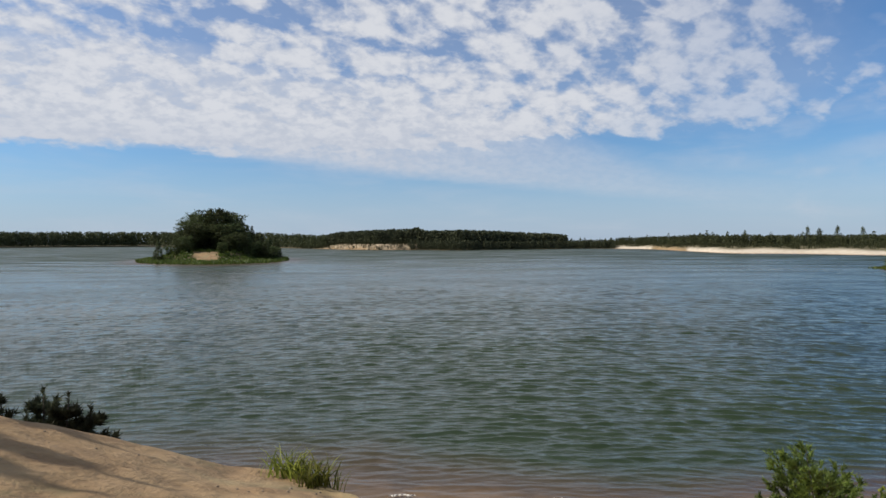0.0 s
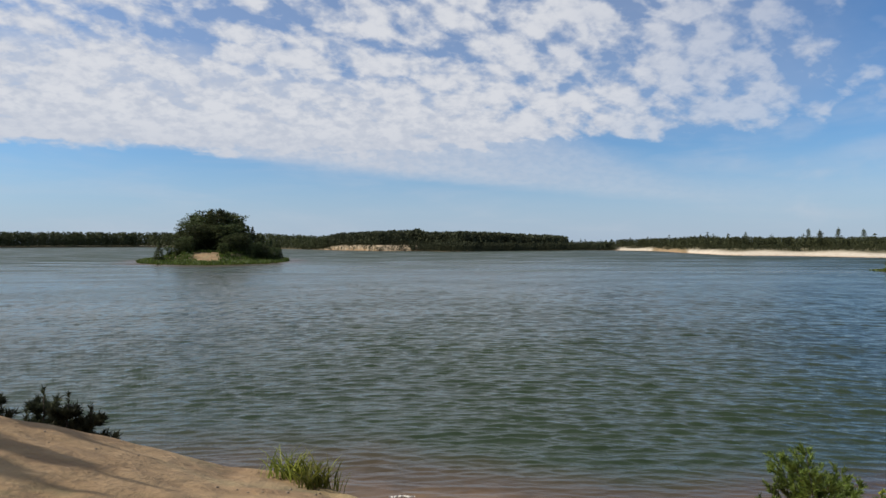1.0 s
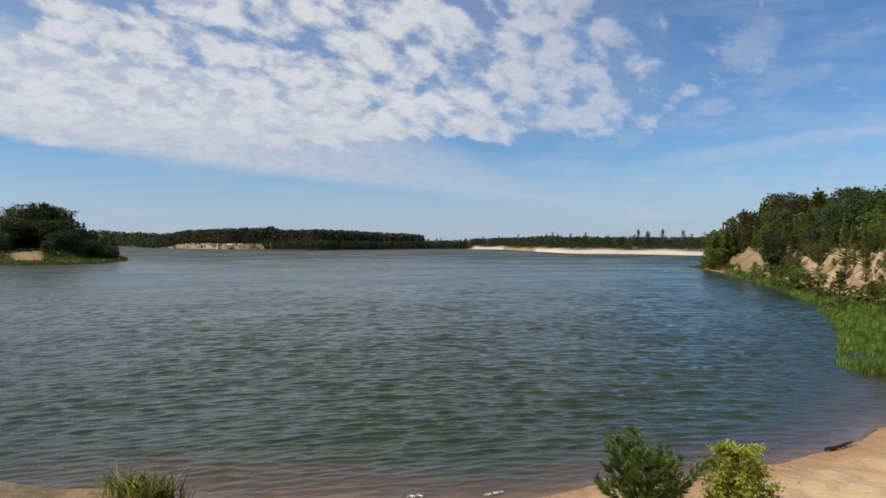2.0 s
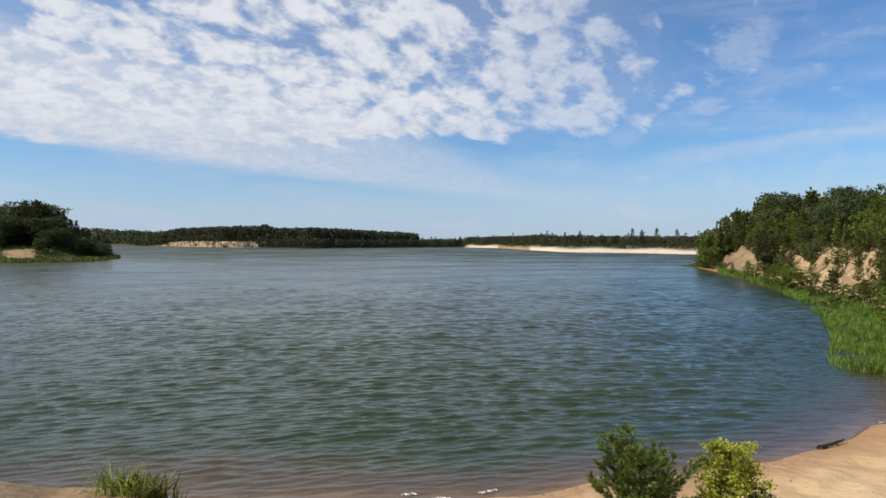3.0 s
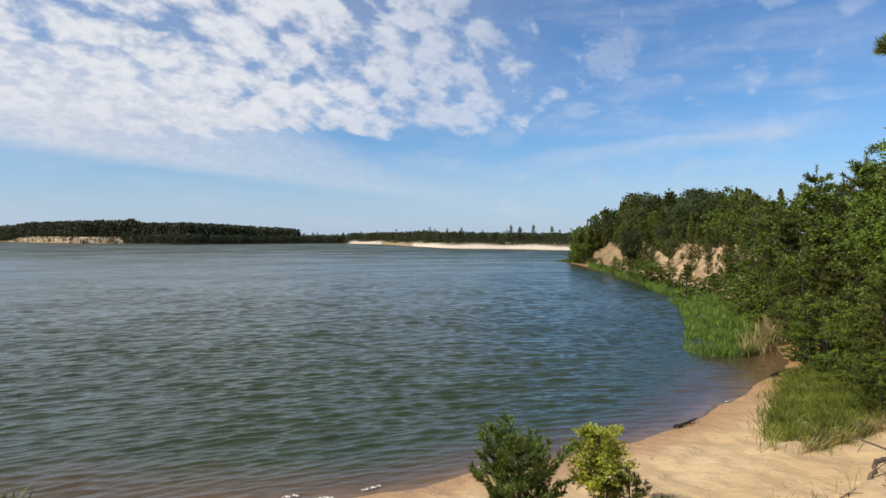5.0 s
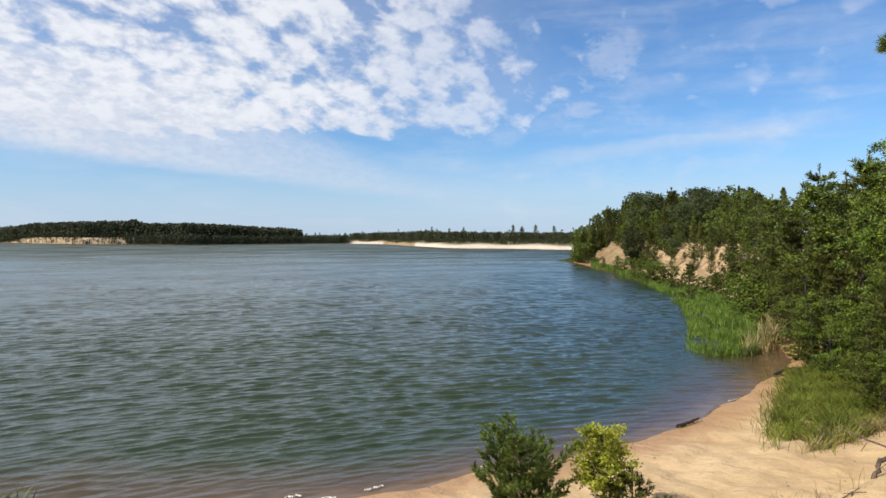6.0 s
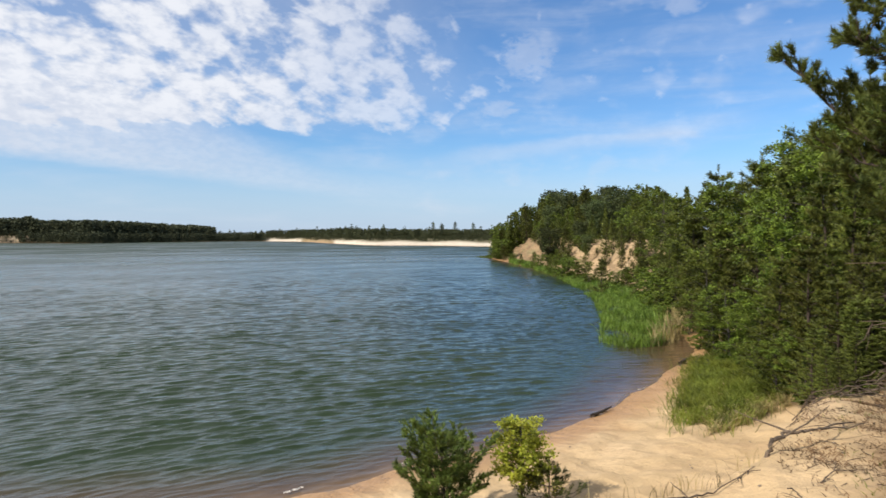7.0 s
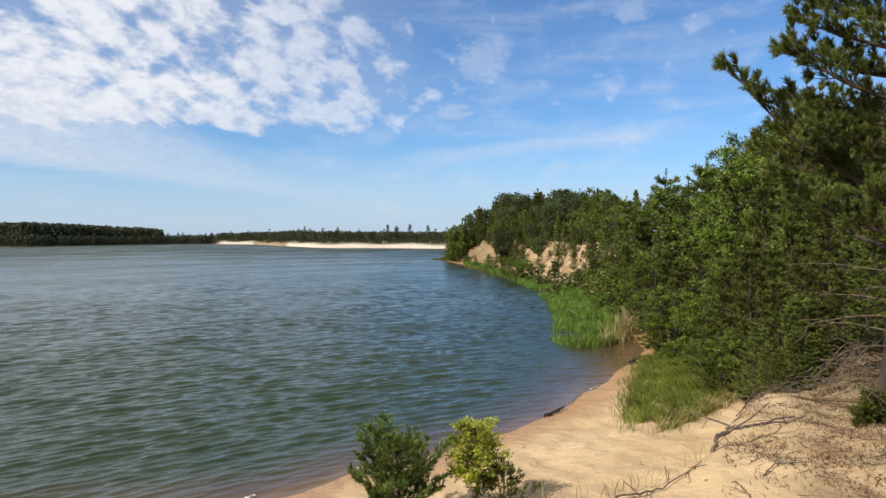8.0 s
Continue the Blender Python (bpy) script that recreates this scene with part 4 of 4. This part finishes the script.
# ---- the big pine ----
def big_pine(x, y, h):
    g = np.random.default_rng(91)
    t = np.linspace(0, 1, 30)
    foot = np.exp(-t * 11)
    mid = np.stack([0.35 * np.sin(2.2 * t) - 0.06 * foot, 0.25 * np.sin(3 * t + 1) - 0.21 + 0.17 * foot, h * t - 0.25 * (1 - t)], 1)
    wood, crown = Soup(), Soup()
    wood.tube(mid, 0.09 * (1 - t) ** 0.8 + 0.02 + 0.05 * np.exp(-t * 26), 12)
    toward = math.degrees(math.atan2(-x, -y))

    def limb(u, turn, reach, rise, thick, bare=0.3, side=9):
        at = np.array([np.interp(u, t, mid[:, c]) for c in range(3)])
        q = np.linspace(0, 1, 9)
        a = radians(turn)
        line = at + np.stack([math.sin(a) * q * reach, math.cos(a) * q * reach, reach * rise * (0.45 * q + 0.55 * q * q)], 1)
        line += np.cumsum(g.normal(0, 0.022 * reach, line.shape), 0) * q[:, None]
        wood.tube(line, thick * (1 - q) + 0.007, 6)
        ahead = np.array([math.sin(a), math.cos(a), rise])
        for k in range(side):
            s = bare + (1 - bare) * (k + g.uniform(0, 1)) / side
            c = np.array([np.interp(s, q, line[:, m]) for m in range(3)])
            d = ahead * 0.7 + g.normal(0, 0.5, 3) + np.array([0, 0, 0.45])
            d /= np.linalg.norm(d)
            long = reach * 0.24 * g.uniform(0.6, 1.2) * (1.2 - 0.6 * s)
            p = np.linspace(0, 1, 4)
            twig = c + d * (p * long)[:, None] + np.array([0, 0, 0.12]) * (p * p * long)[:, None]
            wood.tube(twig, 0.009 * (1 - p) + 0.004, 4)
            n = max(2, int(long / 0.10))
            w = np.linspace(0.35, 1, n)
            tips = np.stack([np.interp(w, p, twig[:, m]) for m in range(3)], 1)
            crown.brushes(tips, d + g.normal(0, 0.38, (n, 3)) + [0, 0, 0.3], 0.13, 0.085, g, 62, 0.0060)
            k2 = 2
            crown.brushes(np.repeat(tips[-1:], k2, 0), d + g.normal(0, 0.5, (k2, 3)) + [0, 0, 0.7], 0.15, 0.085, g, 70, 0.0060)
        n = max(4, int(reach / 0.07))
        w = np.linspace(max(bare, 0.25), 0.98, n)
        tips = np.stack([np.interp(w, q, line[:, m]) for m in range(3)], 1)
        crown.brushes(tips, ahead * 0.35 + g.normal(0, 0.55, (n, 3)) + [0, 0, 0.5], 0.14, 0.085, g, 44, 0.0060)
        crown.brushes(line[-2:], np.repeat(ahead[None], 2, 0) + [0, 0, 0.6], 0.20, 0.085, g, 110, 0.0060)

    # long limbs reaching over the beach, and the tiers above and behind
    limb(0.365, toward + 68, 1.92, 0.90, 0.045, 0.12, 34)
    limb(0.31, toward + 48, 1.8, 0.3, 0.022, 0.12, 24)
    limb(0.41, toward + 40, 1.5, 0.35, 0.025, 0.15, 18)
    limb(0.44, toward + 62, 1.3, 0.4, 0.025, 0.15, 18)
    limb(0.37, toward + 78, 1.7, 0.35, 0.025, 0.15, 20)
    for u, side, reach in ((0.47, 82, 1.35), (0.50, 55, 1.4), (0.54, 74, 1.3), (0.58, 60, 1.35), (0.62, 84, 1.25), (0.66, 66, 1.25), (0.70, 50, 1.2), (0.74, 76, 1.15)):
        limb(u, toward + side, reach + 0.15, 0.42, 0.03, 0.15, 16)
    for k in range(27):
        u = 0.28 + 0.68 * (k + 0.4) / 27
        limb(u, k * 137.5 + g.normal(0, 12), (1.6 * (1.05 - u) ** 0.5) * g.uniform(0.7, 1.05), g.uniform(0.25, 0.6), 0.032, 0.3, 8)
    snags = []
    # bare lower snags
    for k in range(10):
        dead = Soup()
        snags.append(dead)
        u = 0.06 + 0.22 * k / 10
        at = np.array([np.interp(u, t, mid[:, c]) for c in range(3)])
        a, reach = radians(toward + g.uniform(15, 115)), g.uniform(0.5, 1.3)
        q = np.linspace(0, 1, 6)
        line = at + np.stack([np.sin(a) * q * reach, np.cos(a) * q * reach, -0.15 * q * q * reach + 0.1 * q], 1) + np.cumsum(g.normal(0, 0.04, (6, 3)), 0) * q[:, None]
        dead.tube(line, 0.011 * (1 - q) + 0.004, 5)
        for _ in range(4):
            m = g.integers(2, 6)
            p = np.linspace(0, 1, 4)
            e = g.normal(0, 0.35, 3)
            dead.tube(line[m] + e * p[:, None] * reach * 0.5 + g.normal(0, 0.02, (4, 3)), 0.005 * (1 - p) + 0.002, 4)
    root = tagged(new("big_pine"), label="tall old pine with long drooping needle boughs on the dune", category="tree")
    part("trunk", wood, BARK, root, "dark brown pine trunk and limbs", True)
    for dead in snags:
        part("dead_branch", dead, GREY_WOOD, root, "bare grey dead branch")
    part("needles", crown, OLD_NEEDLE, root)
    return set_down(root, x, y, 1.0, 0, 0.1)


big_pine(*polar(70.3, 10.0), 8.6)


# ---- driftwood, roots and litter ----
def stick(name, points, thick, mat, label, category, twigs=0, seed=1, group=""):
    """A knotty length of wood through places given as bearing, distance and height above the ground."""
    g = np.random.default_rng(seed)
    p = []
    for a, d, up in points:
        x, y = polar(a, d)
        p.append((x, y, ground_at(x, y) + up))
    p = np.array(p)
    q = np.linspace(0, 1, 4 * len(p))
    line = np.stack([np.interp(q, np.linspace(0, 1, len(p)), p[:, m]) for m in range(3)], 1)
    size = np.linalg.norm(p[-1] - p[0])
    line += g.normal(0, 0.012 * size, line.shape) * np.array([1, 1, 0.5])
    s = Soup()
    s.tube(line, thick * (1.05 - 0.75 * q) * g.uniform(0.85, 1.15, len(q)), 7)
    for _ in range(twigs):
        m = g.integers(1, len(q) - 1)
        e = g.normal(0, 1, 3) * np.array([1, 1, 0.5])
        e *= size * g.uniform(0.12, 0.3) / np.linalg.norm(e)
        k = np.linspace(0, 1, 5)
        s.tube(line[m] + e * k[:, None] + g.normal(0, 0.01 * size, (5, 3)) * k[:, None], thick * 0.45 * (1 - k) + 0.003, 5)
    return alone(name, s, mat, True, label=label, category=category, group=group)


stick("driftwood_log", [(43.9, 17.75, 0.04), (44.7, 18.05, 0.07), (45.6, 18.5, 0.10)], 0.062, WET_WOOD, "short black waterlogged log at the water's edge", "log", 1, 3)
stick("driftwood_log", [(13.0, 12.5, 0.04), (14.6, 12.45, 0.05)], 0.04, WET_WOOD, "short black waterlogged stick at the water's edge", "log", 0, 4)
stick("driftwood_log", [(51.2, 25.6, 0.08), (51.9, 26.4, 0.15), (52.6, 27.2, 0.1)], 0.07, WET_WOOD, "dark driftwood lying at the mouth of the cove", "log", 4, 5)
stick("root", [(58.0, 7.95, -0.05), (58.25, 8.0, 0.13), (59.2, 8.15, 0.21), (60.4, 8.3, 0.22), (61.8, 8.6, 0.18), (63.6, 9.8, 0.02)], 0.026, GREY_WOOD, "bent grey pine root bared at the dune's edge", "root", 4, 6, "bared roots")
stick("root", [(49.6, 6.5, 0.02), (51.5, 6.65, 0.05), (54.0, 7.0, 0.03), (57.2, 7.5, 0.02)], 0.013, GREY_WOOD, "thin dark root along the dune's edge", "root", 5, 7, "bared roots")
stick("root", [(61.6, 7.2, 0.01), (62.6, 7.4, 0.04), (63.8, 7.5, 0.01)], 0.008, GREY_WOOD, "thin dark root in the sand", "root", 4, 8, "bared roots")
stick("root", [(59.6, 7.0, 0.01), (60.4, 6.7, 0.03), (61.0, 6.4, 0.01)], 0.006, GREY_WOOD, "thin dark root in the sand", "root", 3, 9, "bared roots")
g = np.random.default_rng(12)
for k in range(30):
    a, d = g.uniform(59.0, 69), g.uniform(11.6, 15.0)
    turn = g.uniform(-0.35, 0.35)
    n = g.uniform(3.0, 8.0)
    stick("dead_branch", [(a, d, 0.08), (a + n * 0.4, d + turn, g.uniform(0.1, 0.32)), (a + n, d + 2 * turn, g.uniform(0.05, 0.55))], g.uniform(0.006, 0.012), GREY_WOOD,
          "bare grey fallen branch under the pines", "branch", 6, 30 + k, "fallen branches")

for k in range(7):
    a, d = g.uniform(51.7, 52.6), g.uniform(22.5, 26.5)
    n = g.uniform(0.8, 2.0)
    stick("dead_branch", [(a, d, 0.04), (a + n * 0.5, d + g.uniform(-0.5, 0.5), g.uniform(0.1, 0.3)), (a + n, d + g.uniform(-0.8, 0.8), g.uniform(0.05, 0.5))], g.uniform(0.015, 0.03), WET_WOOD,
          "dark dead branch lying at the mouth of the cove", "branch", 5, 100 + k, "fallen branches")
for k in range(14):
    a, d = g.uniform(64.5, 68), g.uniform(13.0, 17.0)
    n = g.uniform(2.5, 6.0)
    stick("dead_branch", [(a, d, 0.05), (a + n * 0.5, d + g.uniform(-0.3, 0.3), g.uniform(0.1, 0.5)), (a + n, d + g.uniform(-0.6, 0.6), g.uniform(0.1, 0.9))], g.uniform(0.008, 0.018), GREY_WOOD,
          "bare grey fallen branch under the pines", "branch", 7, 70 + k, "fallen branches")

s = Soup()
q = scatter(15000, [(58.5, 6.4), (62, 5.9), (72, 5.8), (76, 9.5), (69, 12.6), (61, 12.6), (59.0, 9.6)], 8)
keep = wavy(q[:, 0], q[:, 1], 2.9, 3) + 0.7 * wavy(q[:, 0], q[:, 1], 0.8, 5) + 0.45 * g.normal(size=len(q)) + 0.06 * (np.degrees(np.arctan2(q[:, 0], q[:, 1])) - 63) > 0.15
s.blades(on_ground(q[keep]), 0.06, 0.005, 1.3, g)
q = thinned(scatter(6000, [(65, 12.4), (72, 11.8), (74, 18.5), (66, 18.5)], 28), 1.3, -0.25, 4)
s.blades(on_ground(q), 0.09, 0.010, 1.3, g)
alone("dry_litter", s, LITTER, label="dry grass and needle litter on the dune sand", category="litter", kind="stuff")
s = Soup()
q = thinned(scatter(900, [(60, 6.2), (73, 6.0), (75, 10), (66, 12.6), (60, 12)], 14), 1.1, 0.35, 6)
s.blades(on_ground(q), 0.10, 0.004, 0.6, g)
alone("green_sprigs", s, MEADOW, label="small green plants among the litter", category="plants", kind="stuff")
s = Soup()
q = scatter(700, [(57, 7.0), (64, 6.6), (72, 6.6), (74, 10), (66, 12), (58, 12)], 9)
for x, y in q[:130]:
    e = g.normal(0, 0.12, 2)
    k = np.linspace(0, 1, 3)
    line = np.stack([x + e[0] * k, y + e[1] * k, 0 * k], 1)
    line[:, 2] = [ground_at(px, py) + 0.015 + 0.02 * g.uniform() for px, py in line[:, :2]]
    s.tube(line, [0.004, 0.004, 0.002], 4)
alone("twigs", s, BARK, label="scattered dark twigs on the sand", category="twigs", kind="stuff")
s = Soup()
q = np.concatenate([scatter(60, [(49, 6.5), (57, 7.4), (57.5, 7.9), (49, 6.9)], 10), scatter(22, [(40, 6.2), (48, 6.4), (49, 6.9), (41, 6.8)], 11)])
s.blades(on_ground(q), 0.24, 0.0032, 0.35, g)
alone("dry_grass", s, DRY, label="thin dry grass stalks along the dune's edge", category="grass", kind="stuff")

# foam and wrack along the water line
def water_line(a):
    lo, hi = 9.0, 32.0
    for _ in range(24):
        m = 0.5 * (lo + hi)
        lo, hi = (m, hi) if float(land(*polar(a, m))[0]) > 0.0 else (lo, m)
    return lo


s = Soup()
for a0, a1, off in ((3.5, 7.5, 0.1), (9.5, 11.0, 0.25), (12.2, 14.0, 0.05), (16.5, 18.2, 0.2), (44.6, 45.6, -0.1), (45.9, 47.2, 0.05), (47.8, 48.6, 0.1), (27, 28.4, 0.1), (31.6, 32.4, 0.0), (-5, -2.6, 0.3)):
    n = 26
    aa = np.linspace(a0, a1, n)
    rr = np.array([water_line(a) for a in aa]) + off + np.cumsum(g.normal(0, 0.012, n))
    ww = np.abs(g.normal(0.018, 0.014, n)) * np.sin(np.linspace(0, np.pi, n)) ** 0.5 + 0.003
    x, y = np.sin(np.radians(aa)), np.cos(np.radians(aa))
    v = np.stack([np.stack([x * (rr - ww), y * (rr - ww), 0 * x + 0.035], 1), np.stack([x * rr, y * rr, 0 * x + 0.06], 1), np.stack([x * (rr + ww), y * (rr + ww), 0 * x + 0.035], 1)], 1)
    k = np.arange(n - 1)[:, None] * 3
    s.put(v.reshape(-1, 3), np.concatenate([k + [0, 3, 4, 1], k + [1, 4, 5, 2]]))
alone("foam", s, FOAM, label="broken white foam along the water's edge", category="foam", kind="stuff")
s = Soup()
c = []
for k in range(420):
    a = g.uniform(20, 51.5)
    x, y = polar(a, water_line(a) - abs(g.normal(0.35, 0.3)) - (0.5 if math.sin(a * 3) > 0.4 else 0.0))
    c.append((x, y, ground_at(x, y) + 0.012))
s.leaves(np.array(c), 0.018, g, 5.0, 0.4)
alone("wrack", s, BARK, label="dark plant scraps washed up along the beach", category="wrack", kind="stuff")


def pebble_mesh(seed):
    g = np.random.default_rng(seed)
    bm = bmesh.new()
    bmesh.ops.create_icosphere(bm, subdivisions=2, radius=1.0)
    for v in bm.verts:
        v.co *= 1 + 0.22 * noise.noise(v.co * 1.3 + Vector((seed, 0, 0)))
        v.co.z *= 0.6
    me = bpy.data.meshes.new("pebble")
    bm.to_mesh(me)
    bm.free()
    me.materials.append(STONE)
    for p in me.polygons:
        p.use_smooth = True
    return me


pebbles = [pebble_mesh(k) for k in range(4)]
for k in range(50):
    if k < 20:
        a, d, size = g.uniform(-34, -6), g.uniform(6.6, 8.4), g.uniform(0.01, 0.022)
    else:
        a, d, size = g.uniform(34, 66), g.uniform(7.0, 15), g.uniform(0.01, 0.03)
    x, y = polar(a, d)
    ob = tagged(new("pebble", pebbles[k % 4]), label="small stone lying on the sand", category="stone", group="pebbles on the sand")
    ob.matrix_basis = pose(x, y, ground_at(x, y) + size * 0.2, 0, 0, g.uniform(0, 360)) @ Matrix.Diagonal((size, size * g.uniform(0.7, 1), size, 1))

# pines standing out of view on the left, whose shadows fall across the sand bank
for k, (x, y, tip) in enumerate(((-10.0, 5.5, 9.0), (-10.0, 6.8, 8.0), (-9.9, 4.5, 9.1), (-11.5, 8.2, 7.8))):
    tree = pine_tree(60 + k, h=tip - ground_at(x, y), wide=0.08, shoots=22, count=14, width=0.03, label="slim pine standing on the dune, shading the sand", group="pines on the dune")
    set_down(tree, x, y, 1.0, 40 * k)
